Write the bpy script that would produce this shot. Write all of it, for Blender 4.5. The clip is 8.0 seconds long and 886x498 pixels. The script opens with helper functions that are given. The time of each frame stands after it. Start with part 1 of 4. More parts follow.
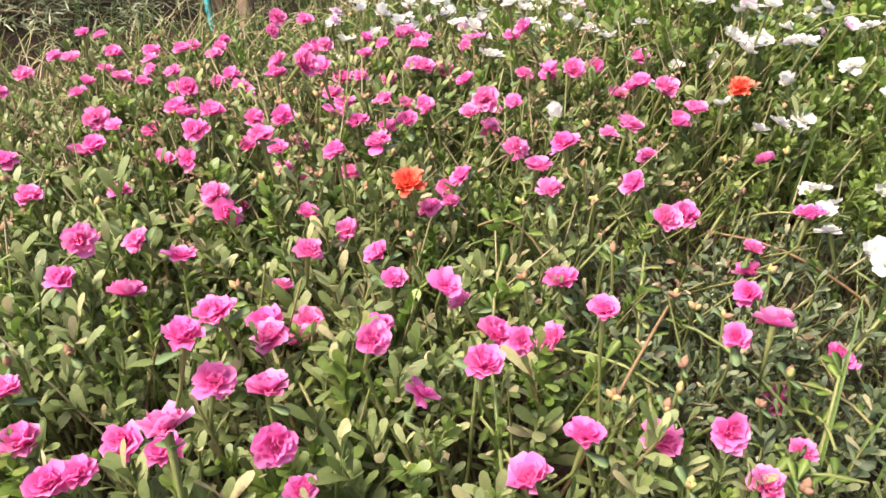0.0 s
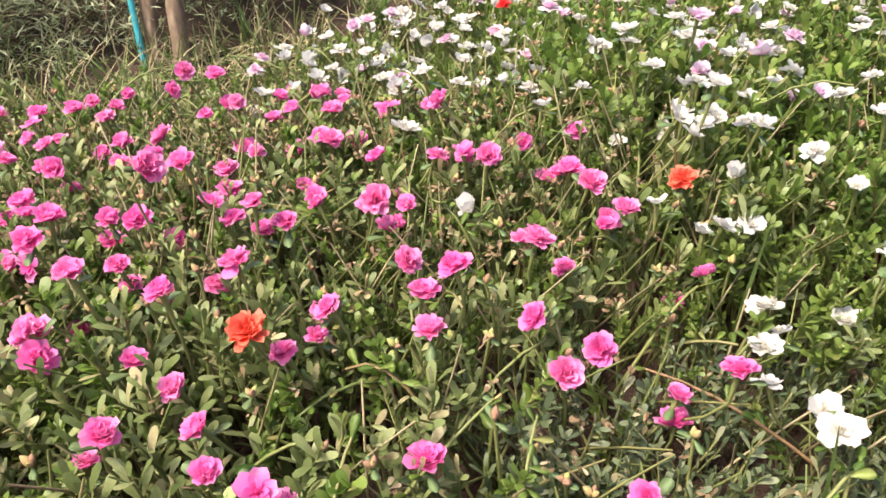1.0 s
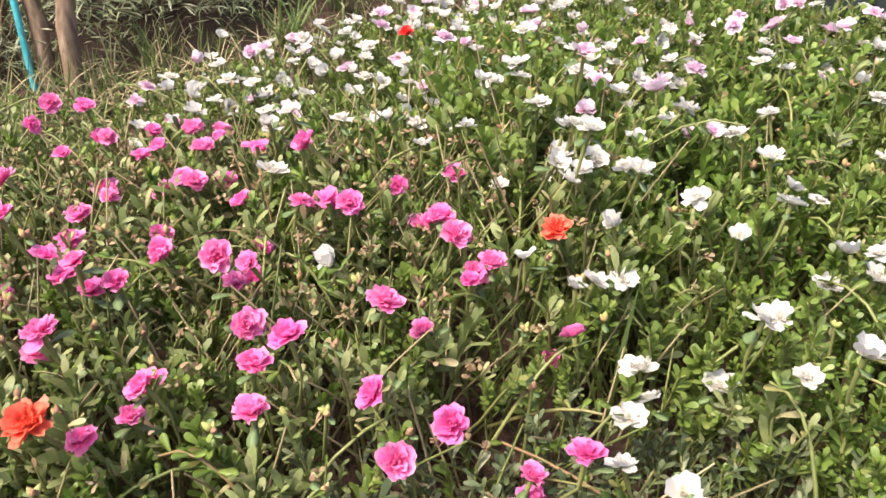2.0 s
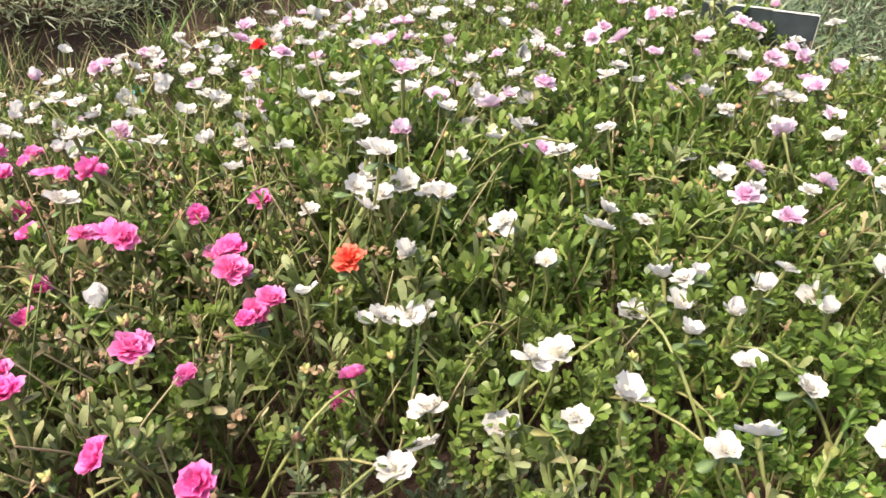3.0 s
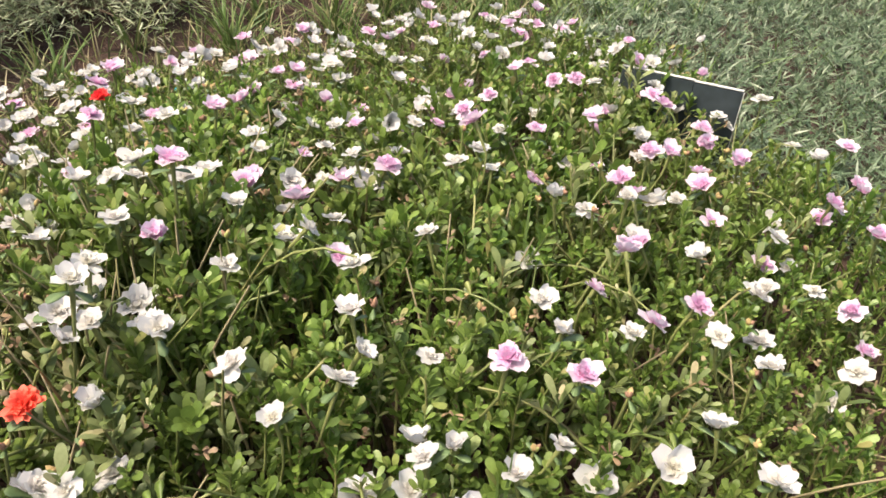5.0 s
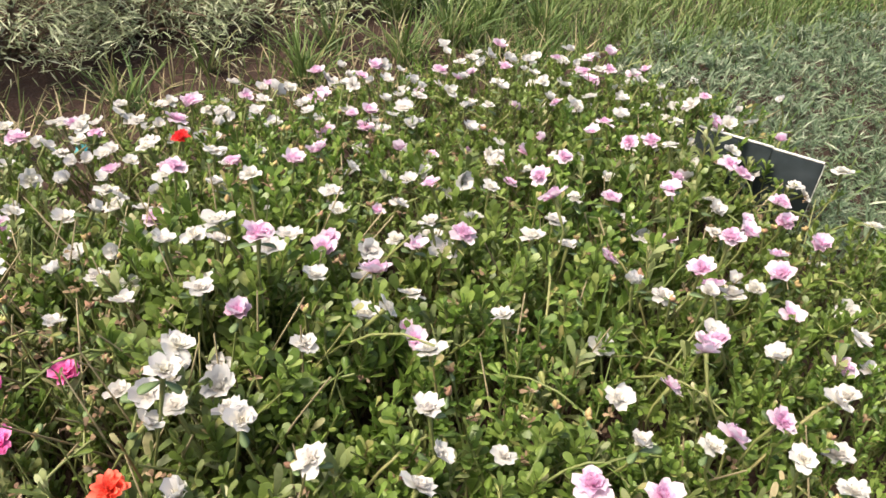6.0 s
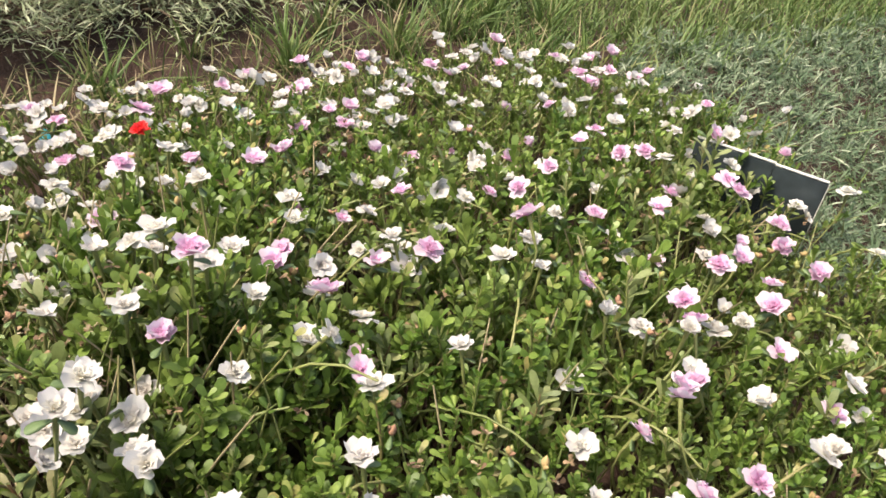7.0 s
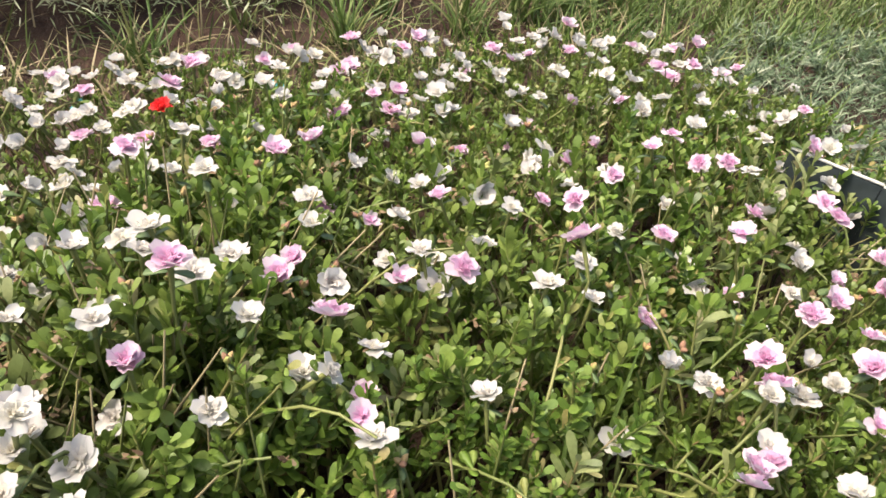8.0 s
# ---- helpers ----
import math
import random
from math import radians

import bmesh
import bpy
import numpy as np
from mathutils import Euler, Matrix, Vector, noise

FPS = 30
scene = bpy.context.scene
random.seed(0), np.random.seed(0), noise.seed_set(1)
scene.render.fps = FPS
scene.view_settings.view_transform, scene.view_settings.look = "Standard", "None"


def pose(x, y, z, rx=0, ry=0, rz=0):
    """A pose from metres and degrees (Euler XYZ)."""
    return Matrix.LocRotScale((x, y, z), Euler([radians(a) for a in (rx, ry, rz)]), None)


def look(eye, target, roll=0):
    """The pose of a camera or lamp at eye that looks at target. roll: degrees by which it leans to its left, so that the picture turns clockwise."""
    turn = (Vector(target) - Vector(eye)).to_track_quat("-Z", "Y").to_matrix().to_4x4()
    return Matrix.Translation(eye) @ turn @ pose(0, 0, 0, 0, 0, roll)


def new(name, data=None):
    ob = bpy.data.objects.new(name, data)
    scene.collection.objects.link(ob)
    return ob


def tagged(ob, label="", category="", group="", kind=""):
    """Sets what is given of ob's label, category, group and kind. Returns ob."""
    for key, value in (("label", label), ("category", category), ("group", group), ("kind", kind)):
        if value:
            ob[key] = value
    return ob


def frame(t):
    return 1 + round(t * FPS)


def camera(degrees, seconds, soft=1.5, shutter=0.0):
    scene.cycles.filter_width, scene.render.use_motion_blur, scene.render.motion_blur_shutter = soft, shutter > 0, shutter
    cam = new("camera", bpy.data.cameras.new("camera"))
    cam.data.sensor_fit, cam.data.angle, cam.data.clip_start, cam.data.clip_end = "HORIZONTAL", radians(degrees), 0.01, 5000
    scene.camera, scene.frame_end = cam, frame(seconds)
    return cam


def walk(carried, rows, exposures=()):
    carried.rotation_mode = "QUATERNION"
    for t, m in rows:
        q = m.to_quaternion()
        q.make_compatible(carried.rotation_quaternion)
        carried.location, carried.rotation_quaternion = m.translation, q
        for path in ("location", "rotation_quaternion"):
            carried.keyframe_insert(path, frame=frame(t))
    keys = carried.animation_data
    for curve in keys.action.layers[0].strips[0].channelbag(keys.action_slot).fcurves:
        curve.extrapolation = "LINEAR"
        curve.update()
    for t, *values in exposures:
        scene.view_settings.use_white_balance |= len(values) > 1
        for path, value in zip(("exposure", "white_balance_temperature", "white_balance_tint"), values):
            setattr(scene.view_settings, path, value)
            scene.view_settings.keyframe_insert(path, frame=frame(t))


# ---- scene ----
cam = camera(62.0, 8.0, soft=1.6)
PATH = [
    (0, (0.102, 0.12, 0.635), (0.072, 1.753, -0.519), -1.4),
    (0.5, (0.182, 0.225, 0.636), (0.127, 1.831, -0.555), -2.4),
    (1, (0.244, 0.325, 0.67), (0.189, 1.948, -0.498), -1.6),
    (1.2, (0.268, 0.354, 0.673), (0.21, 1.989, -0.477), -1.0),
    (2.3, (0.4, 0.422, 0.67), (0.48, 2.065, -0.468), -0.2),
    (2.5, (0.43, 0.434, 0.671), (0.524, 2.084, -0.454), -0.5),
    (3, (0.548, 0.458, 0.664), (0.702, 2.101, -0.466), 0.8),
    (3.5, (0.671, 0.502, 0.653), (0.85, 2.132, -0.492), 2.0),
    (4, (0.74, 0.55, 0.656), (0.895, 2.197, -0.468), 1.8),
    (4.5, (0.819, 0.578, 0.678), (0.982, 2.229, -0.44), 2.6),
    (5, (0.834, 0.628, 0.708), (0.952, 2.285, -0.407), 3.7),
    (5.2, (0.819, 0.645, 0.737), (0.905, 2.317, -0.358), 4.7),
    (6.3, (0.778, 0.702, 0.787), (0.785, 2.351, -0.344), 5.8),
    (6.5, (0.79, 0.712, 0.788), (0.8, 2.359, -0.345), 6.4),
    (7, (0.834, 0.781, 0.778), (0.832, 2.415, -0.375), 7.7),
    (7.5, (0.848, 0.872, 0.756), (0.739, 2.493, -0.41), 6.9),
    (8, (0.856, 0.923, 0.736), (0.695, 2.504, -0.479), 8.4),
]
walk(cam, [(t, look(eye, target, roll)) for t, eye, target, roll in PATH], [(0, 1.3, 7200, 10), (1.0, 1.23, 7200, 10), (2.5, 1.25, 7200, 10), (4.5, 1.06, 7200, 10), (8.0, 1.03, 7200, 10)])

# ---- light ----
SUN_ELEVATION, SUN_AZIMUTH = radians(62), radians(-112)   # azimuth from +y towards +x
world = bpy.data.worlds.new("sky")
scene.world = world
world.use_nodes = True
wn = world.node_tree.nodes
sky = wn.new("ShaderNodeTexSky")
sky.sky_type, sky.sun_disc = "NISHITA", False
sky.sun_elevation, sky.sun_rotation = SUN_ELEVATION, SUN_AZIMUTH
sky.dust_density = 5.0
world.node_tree.links.new(sky.outputs[0], wn["Background"].inputs[0])
wn["Background"].inputs[1].default_value = 0.148
sun_data = bpy.data.lights.new("sun", "SUN")
sun_data.energy, sun_data.angle, sun_data.color = 3.3, radians(16), (1.0, 0.94, 0.84)
sun_ob = new("sun", sun_data)
toward = Vector((math.sin(SUN_AZIMUTH) * math.cos(SUN_ELEVATION), math.cos(SUN_AZIMUTH) * math.cos(SUN_ELEVATION), math.sin(SUN_ELEVATION)))
sun_ob.matrix_world = look(toward * 8, (0, 0, 0))


# ---- materials ----
def material(name, rough=0.5):
    m = bpy.data.materials.new(name)
    m.use_nodes = True
    n = m.node_tree.nodes
    n["Principled BSDF"].inputs["Roughness"].default_value = rough
    return m, n, m.node_tree.links, n["Principled BSDF"]


def ramp(n, links, source, stops):
    r = n.new("ShaderNodeValToRGB")
    while len(r.color_ramp.elements) < len(stops):
        r.color_ramp.elements.new(0.5)
    for e, (p, c) in zip(r.color_ramp.elements, stops):
        e.position, e.color = p, (*c, 1)
    links.new(source, r.inputs[0])
    return r.outputs[0]


def noise_tex(n, links, scale, detail=4.0, coord="Object"):
    tc = n.new("ShaderNodeTexCoord")
    t = n.new("ShaderNodeTexNoise")
    t.inputs["Scale"].default_value, t.inputs["Detail"].default_value = scale, detail
    links.new(tc.outputs[coord], t.inputs["Vector"])
    return t.outputs["Fac"]


def mix_colour(n, links, fac, a, b, kind="MIX"):
    m = n.new("ShaderNodeMix")
    m.data_type, m.blend_type = "RGBA", kind
    for socket, v in ((m.inputs[0], fac), (m.inputs[6], a), (m.inputs[7], b)):
        if isinstance(v, (int, float)):
            socket.default_value = v
        elif isinstance(v, tuple):
            socket.default_value = (*v, 1)
        else:
            links.new(v, socket)
    return m.outputs[2]


def bump(n, links, shader, height, strength, distance):
    b = n.new("ShaderNodeBump")
    b.inputs["Strength"].default_value, b.inputs["Distance"].default_value = strength, distance
    links.new(height, b.inputs["Height"])
    links.new(b.outputs[0], shader.inputs["Normal"])


def see_through(m, n, links, shader, colour, amount):
    """Lets part of the light shine through a thin leaf or petal."""
    t = n.new("ShaderNodeBsdfTranslucent")
    mixed = n.new("ShaderNodeMixShader")
    mixed.inputs[0].default_value = amount
    links.new(colour, t.inputs[0])
    links.new(shader.outputs[0], mixed.inputs[1])
    links.new(t.outputs[0], mixed.inputs[2])
    links.new(mixed.outputs[0], n["Material Output"].inputs[0])


def leafy(name, stops, rough=0.45, through_light=0.25, patch=None, specular=0.4):
    """Leaf green that varies from leaf to leaf and in broad patches."""
    m, n, links, shader = material(name, rough)
    geo = n.new("ShaderNodeNewGeometry")
    colour = ramp(n, links, geo.outputs["Random Per Island"], stops)
    if patch:
        colour = mix_colour(n, links, ramp(n, links, noise_tex(n, links, 3.0, 2.0), [(0.38, (0, 0, 0)), (0.62, (1, 1, 1))]), colour,
                            mix_colour(n, links, 0.6, colour, patch))
    fine = noise_tex(n, links, 260.0, 3.0)
    colour = mix_colour(n, links, 0.35, colour, ramp(n, links, fine, [(0.3, (0.45, 0.45, 0.4)), (0.7, (1, 1, 1))]), "MULTIPLY")
    links.new(colour, shader.inputs["Base Color"])
    shader.inputs["Specular IOR Level"].default_value = specular
    bump(n, links, shader, fine, 0.25, 0.001)
    see_through(m, n, links, shader, colour, through_light)
    return m


LEAF = leafy("purslane_leaf", [(0.0, (0.055, 0.118, 0.02)), (0.35, (0.112, 0.202, 0.034)), (0.68, (0.175, 0.285, 0.052)), (0.9, (0.285, 0.385, 0.1)), (1.0, (0.36, 0.3, 0.13))], rough=0.42, through_light=0.42, patch=(0.17, 0.225, 0.055), specular=0.45)
STEM = leafy("purslane_stem", [(0.0, (0.12, 0.16, 0.048)), (0.7, (0.215, 0.23, 0.085)), (0.95, (0.22, 0.19, 0.085)), (1.0, (0.22, 0.13, 0.07))], 0.5, 0.1)
SLIM = leafy("slender_olive_leaf", [(0.0, (0.09, 0.13, 0.038)), (0.5, (0.18, 0.225, 0.08)), (0.88, (0.29, 0.325, 0.15)), (1.0, (0.44, 0.37, 0.22))], 0.5, 0.32)
GREY = leafy("slender_grey_leaf", [(0.0, (0.035, 0.058, 0.026)), (0.5, (0.085, 0.114, 0.054)), (0.9, (0.18, 0.21, 0.12)), (1.0, (0.3, 0.25, 0.15))], 0.5, 0.16)
BRACT = leafy("grey_green_leaf", [(0.0, (0.08, 0.145, 0.05)), (1.0, (0.17, 0.24, 0.11))], 0.45, 0.18)
HEDGE = leafy("silver_leaf", [(0.0, (0.17, 0.215, 0.11)), (0.5, (0.32, 0.37, 0.21)), (1.0, (0.53, 0.55, 0.39))], 0.6, 0.26)
COVER = leafy("ground_cover_leaf", [(0.0, (0.036, 0.07, 0.032)), (0.5, (0.085, 0.135, 0.068)), (0.85, (0.175, 0.225, 0.135)), (1.0, (0.38, 0.42, 0.31))], 0.42, 0.14, patch=(0.1, 0.152, 0.08))
GRASS = leafy("grass_blade", [(0.0, (0.045, 0.1, 0.022)), (0.5, (0.1, 0.175, 0.042)), (0.85, (0.165, 0.24, 0.07)), (1.0, (0.36, 0.32, 0.17))], 0.5, 0.26, patch=(0.13, 0.17, 0.055))
STRAW = leafy("dry_blade", [(0.0, (0.22, 0.18, 0.1)), (1.0, (0.45, 0.38, 0.24))], 0.7, 0.15)


def petal_material(name, base, rim, spread, mid=0.5, through_light=0.4):
    """Petal colour from the flower's heart (0) to the rim (1), with veins and flower-to-flower variation."""
    m, n, links, shader = material(name, 0.55)
    tc = n.new("ShaderNodeTexCoord")
    far = n.new("ShaderNodeVectorMath")
    far.operation = "LENGTH"
    links.new(tc.outputs["Object"], far.inputs[0])
    colour = ramp(n, links, far.outputs["Value"], [(0.0, base), (mid, tuple((a + b) / 2 for a, b in zip(base, rim))), (1.0, rim)])
    info = n.new("ShaderNodeObjectInfo")
    colour = mix_colour(n, links, ramp(n, links, info.outputs["Random"], [(0.0, (0, 0, 0)), (1.0, (0.6, 0.6, 0.6))]), colour, spread)
    wave = n.new("ShaderNodeTexWave")
    wave.inputs["Scale"].default_value, wave.inputs["Distortion"].default_value = 3.5, 1.5
    wave.bands_direction = "X"
    links.new(tc.outputs["Object"], wave.inputs["Vector"])
    colour = mix_colour(n, links, 0.03, colour, wave.outputs["Color"], "MULTIPLY")
    links.new(colour, shader.inputs["Base Color"])
    bump(n, links, shader, wave.outputs["Fac"], 0.06, 0.015)
    see_through(m, n, links, shader, colour, through_light)
    return m


PETALS = {
    "pink": petal_material("pink_petal", (0.84, 0.06, 0.42), (0.91, 0.42, 0.7), (0.88, 0.14, 0.55), 0.62, 0.47),
    "white": petal_material("white_petal", (0.63, 0.615, 0.53), (0.62, 0.62, 0.63), (0.63, 0.605, 0.625), 0.25, 0.46),
    "blush": petal_material("blush_petal", (0.77, 0.55, 0.7), (0.735, 0.66, 0.74), (0.745, 0.605, 0.715), 0.4, 0.46),
    "orange": petal_material("orange_petal", (0.8, 0.05, 0.04), (0.86, 0.22, 0.15), (0.85, 0.11, 0.08)),
    "red": petal_material("red_petal", (0.7, 0.015, 0.02), (0.8, 0.05, 0.05), (0.8, 0.03, 0.03)),
}
TUFTS = {
    "pink": petal_material("pink_tuft", (0.84, 0.05, 0.37), (0.92, 0.4, 0.68), (0.88, 0.13, 0.53), 0.45, 0.5),
    "white": petal_material("white_tuft", (0.72, 0.68, 0.54), (0.7, 0.69, 0.68), (0.71, 0.67, 0.67), 0.3, 0.5),
    "blush": petal_material("blush_tuft", (0.8, 0.39, 0.63), (0.79, 0.63, 0.77), (0.79, 0.55, 0.725), 0.4, 0.52),
    "orange": petal_material("orange_tuft", (0.8, 0.035, 0.03), (0.9, 0.3, 0.19), (0.86, 0.11, 0.08)),
    "red": petal_material("red_tuft", (0.75, 0.015, 0.03), (0.86, 0.09, 0.09), (0.85, 0.05, 0.06)),
}


def soil_material():
    m, n, links, shader = material("red_soil", 0.95)
    big, small = noise_tex(n, links, 7.0, 6.0), noise_tex(n, links, 120.0, 6.0)
    colour = mix_colour(n, links, big, (0.022, 0.011, 0.008), (0.075, 0.038, 0.025))
    colour = mix_colour(n, links, 0.6, colour, ramp(n, links, small, [(0.3, (0.3, 0.3, 0.3)), (0.7, (1.1, 1.05, 1.0))]), "MULTIPLY")
    links.new(colour, shader.inputs["Base Color"])
    bump(n, links, shader, small, 0.8, 0.01)
    return m


def wood_material():
    m, n, links, shader = material("weathered_wood", 0.85)
    tc = n.new("ShaderNodeTexCoord")
    mp = n.new("ShaderNodeMapping")
    mp.inputs["Scale"].default_value = (60, 60, 5)
    t = n.new("ShaderNodeTexNoise")
    t.inputs["Scale"].default_value, t.inputs["Detail"].default_value = 1.0, 6.0
    links.new(tc.outputs["Object"], mp.inputs[0])
    links.new(mp.outputs[0], t.inputs["Vector"])
    colour = ramp(n, links, t.outputs["Fac"], [(0.3, (0.07, 0.045, 0.03)), (0.55, (0.17, 0.115, 0.08)), (0.8, (0.27, 0.2, 0.145))])
    links.new(colour, shader.inputs["Base Color"])
    bump(n, links, shader, t.outputs["Fac"], 0.7, 0.006)
    return m


def plain(name, colour, rough, grain=0.25, scale=60.0, metal=0.0):
    m, n, links, shader = material(name, rough)
    f = noise_tex(n, links, scale, 5.0)
    c = mix_colour(n, links, grain, colour, ramp(n, links, f, [(0.3, (0.35, 0.35, 0.35)), (0.7, (1.2, 1.2, 1.2))]), "MULTIPLY")
    links.new(c, shader.inputs["Base Color"])
    shader.inputs["Metallic"].default_value = metal
    bump(n, links, shader, f, 0.15, 0.002)
    return m


SOIL, WOOD = soil_material(), wood_material()
PLATE = plain("dark_slate", (0.035, 0.046, 0.052), 0.38, 0.6, 40.0)
# much paler than the plates' faces, for their top and side edges
PLATE_EDGE = plain("pale_edge", (0.5, 0.5, 0.47), 0.6, 0.6, 90.0)
TEAL = plain("teal_plastic", (0.02, 0.3, 0.36), 0.5)


# ---- helpers of this scene ----
def mesh_from(name, verts, faces, mats, index=None, smooth=True):
    me = bpy.data.meshes.new(name)
    verts = np.asarray(verts, dtype=np.float32)
    me.vertices.add(len(verts))
    me.vertices.foreach_set("co", verts.ravel())
    if isinstance(faces, np.ndarray):
        count, k = faces.shape
        me.loops.add(count * k)
        me.loops.foreach_set("vertex_index", faces.ravel().astype(np.int32))
        me.polygons.add(count)
        me.polygons.foreach_set("loop_start", (np.arange(count) * k).astype(np.int32))
    else:
        sizes = np.array([len(f) for f in faces])
        flat = np.fromiter((i for f in faces for i in f), dtype=np.int32)
        me.loops.add(len(flat))
        me.loops.foreach_set("vertex_index", flat)
        me.polygons.add(len(sizes))
        me.polygons.foreach_set("loop_start", np.concatenate(([0], np.cumsum(sizes)[:-1])).astype(np.int32))
    for m in mats:
        me.materials.append(m)
    if index is not None:
        me.polygons.foreach_set("material_index", np.asarray(index, dtype=np.int32))
    me.update(calc_edges=True)
    me.polygons.foreach_set("use_smooth", np.full(len(me.polygons), smooth))
    me.validate()
    return me


def part(name, me, parent, m=None, label=""):
    ob = new(name, me)
    ob.parent = parent
    if m is not None:
        ob.matrix_basis = m
    return tagged(ob, label)


def turns(rx, ry, rz):
    """Rotation matrices Rz Ry Rx for arrays of angles (radians)."""
    rx, ry, rz = np.broadcast_arrays(rx, ry, rz)
    cx, sx, cy, sy, cz, sz = np.cos(rx), np.sin(rx), np.cos(ry), np.sin(ry), np.cos(rz), np.sin(rz)
    o = np.empty(rx.shape + (3, 3))
    o[..., 0, 0], o[..., 0, 1], o[..., 0, 2] = cz * cy, cz * sy * sx - sz * cx, cz * sy * cx + sz * sx
    o[..., 1, 0], o[..., 1, 1], o[..., 1, 2] = sz * cy, sz * sy * sx + cz * cx, sz * sy * cx - cz * sx
    o[..., 2, 0], o[..., 2, 1], o[..., 2, 2] = -sy, cy * sx, cy * cx
    return o


class Heap:
    """Gathers many small meshes of triangles and quads (quads only, a triangle repeats no corner) into one."""
    def __init__(self):
        self.v, self.f, self.i, self.n = [], [], [], 0

    def add(self, verts, faces, index=0):
        self.v.append(verts)
        self.f.append(faces + self.n)
        self.i.append(np.full(len(faces), index) if np.isscalar(index) else index)
        self.n += len(verts)

    def spread(self, verts, faces, index, places, rots, scales):
        """Copies of one small mesh at many places."""
        k = len(places)
        if k == 0:
            return
        sc = np.asarray(scales)
        sc = sc[:, None, None] if sc.ndim == 1 else sc[:, None, :]
        v = np.einsum("nij,nvj->nvi", rots, verts[None] * sc) + places[:, None]
        f = faces[None] + (np.arange(k) * len(verts))[:, None, None]
        self.add(v.reshape(-1, 3), f.reshape(-1, faces.shape[1]), np.tile(index, k))

    def mesh(self, name, mats):
        return mesh_from(name, np.concatenate(self.v), np.concatenate(self.f), mats, np.concatenate(self.i))


def leaf_mesh(stations, widths, fold=0.25, droop=0.12, plump=0.0):
    """A leaf, 1 long along +y, folded along its middle and bent down towards the tip; plump leaves get an underside."""
    v, f = [], []
    for s, w in zip(stations, widths):
        z = -droop * s * s
        v += [(-w, s, z + fold * w), (0, s, z), (w, s, z + fold * w)]
        if plump:
            v.append((0, s, z - plump * math.sqrt(w)))
    k = 4 if plump else 3
    for r in range(len(stations) - 1):
        for c in range(k if plump else 2):
            a, b = r * k + c, r * k + (c + 1) % k
            f.append((a, b, b + k, a + k))
    return np.array(v), np.array(f)




def paddle_strip(stations, widths, droop=0.2, cup=0.0):
    """A blunt leaf, 1 long along +y, one strip of faces that bends back towards its round tip."""
    v = []
    for k, (y, w) in enumerate(zip(stations, widths)):
        z = 0.16 * y - droop * y * y
        v += [(-w, y, z + cup * w), (w, y, z - cup * w)]
    f = [(2 * k, 2 * k + 1, 2 * k + 3, 2 * k + 2) for k in range(len(stations) - 1)]
    return np.array(v), np.array(f)


SPOON = paddle_strip((0, 0.45, 0.74, 0.92, 1.0), (0.05, 0.15, 0.21, 0.17, 0.065), 0.26, 0.12)
PADDLE = leaf_mesh((0, 0.35, 0.65, 0.88, 0.97, 1.0), (0.05, 0.15, 0.24, 0.22, 0.13, 0.03), 0.25, 0.15, 0.05)
LANCE = paddle_strip((0, 0.4, 0.72, 0.92, 1.0), (0.035, 0.105, 0.15, 0.115, 0.04), 0.34, 0.2)
STRIP = (np.array([(-0.035, 0, 0), (0.035, 0, 0), (-0.085, 0.5, -0.03), (0.085, 0.5, -0.06), (-0.012, 1, -0.16), (0.012, 1, -0.17)]), np.array([(0, 1, 3, 2), (2, 3, 5, 4)]))


def blade_mesh(segments=5, bend=0.35):
    v, f = [], []
    for i in range(segments + 1):
        s = i / segments
        w = 0.02 * (1 - s ** 2.2) + 0.0015
        v += [(-w, bend * s * s, s * (1 - 0.25 * bend * s)), (0, bend * s * s - w * 0.5, s * (1 - 0.25 * bend * s)), (w, bend * s * s, s * (1 - 0.25 * bend * s))]
    for i in range(segments):
        for c in range(2):
            a = i * 3 + c
            f.append((a, a + 1, a + 4, a + 3))
    return np.array(v), np.array(f)


def tube(points, radii, sides=5):
    """Verts and quads of a round stem along points."""
    pts = np.asarray(points, dtype=float)
    tang = np.gradient(pts, axis=0)
    tang /= np.linalg.norm(tang, axis=1)[:, None] + 1e-9
    ref = np.array((0.9, 0.1, 0.05)) if abs(tang[0][0]) < 0.8 else np.array((0.1, 0.9, 0.05))
    v, f = [], []
    for p, t, r in zip(pts, tang, radii):
        a = np.cross(t, ref)
        a /= np.linalg.norm(a)
        b = np.cross(t, a)
        for k in range(sides):
            g = 2 * math.pi * k / sides
            v.append(p + r * (math.cos(g) * a + math.sin(g) * b))
    for i in range(len(pts) - 1):
        for k in range(sides):
            j = (k + 1) % sides
            f.append((i * sides + k, i * sides + j, (i + 1) * sides + j, (i + 1) * sides + k))
    return np.array(v), np.array(f)


def smooth_noise(x, y, scale, seed):
    return np.array([noise.noise(Vector((a * scale + seed, b * scale - seed, seed * 1.7))) for a, b in zip(np.ravel(x), np.ravel(y))]).reshape(np.shape(x))


# the flower bed's outline on the ground
BED = [(-1.0, 0.1), (-0.95, 1.3), (-0.62, 1.52), (-0.32, 1.66), (-0.05, 1.92), (0.2, 2.12), (0.42, 2.36), (0.76, 2.62), (1.08, 2.7), (1.3, 2.58), (1.47, 2.3),
       (1.5, 1.95), (1.62, 1.75), (1.76, 1.5), (1.78, 1.0), (1.3, 0.6), (0.8, 0.3), (0.5, 0.1)]


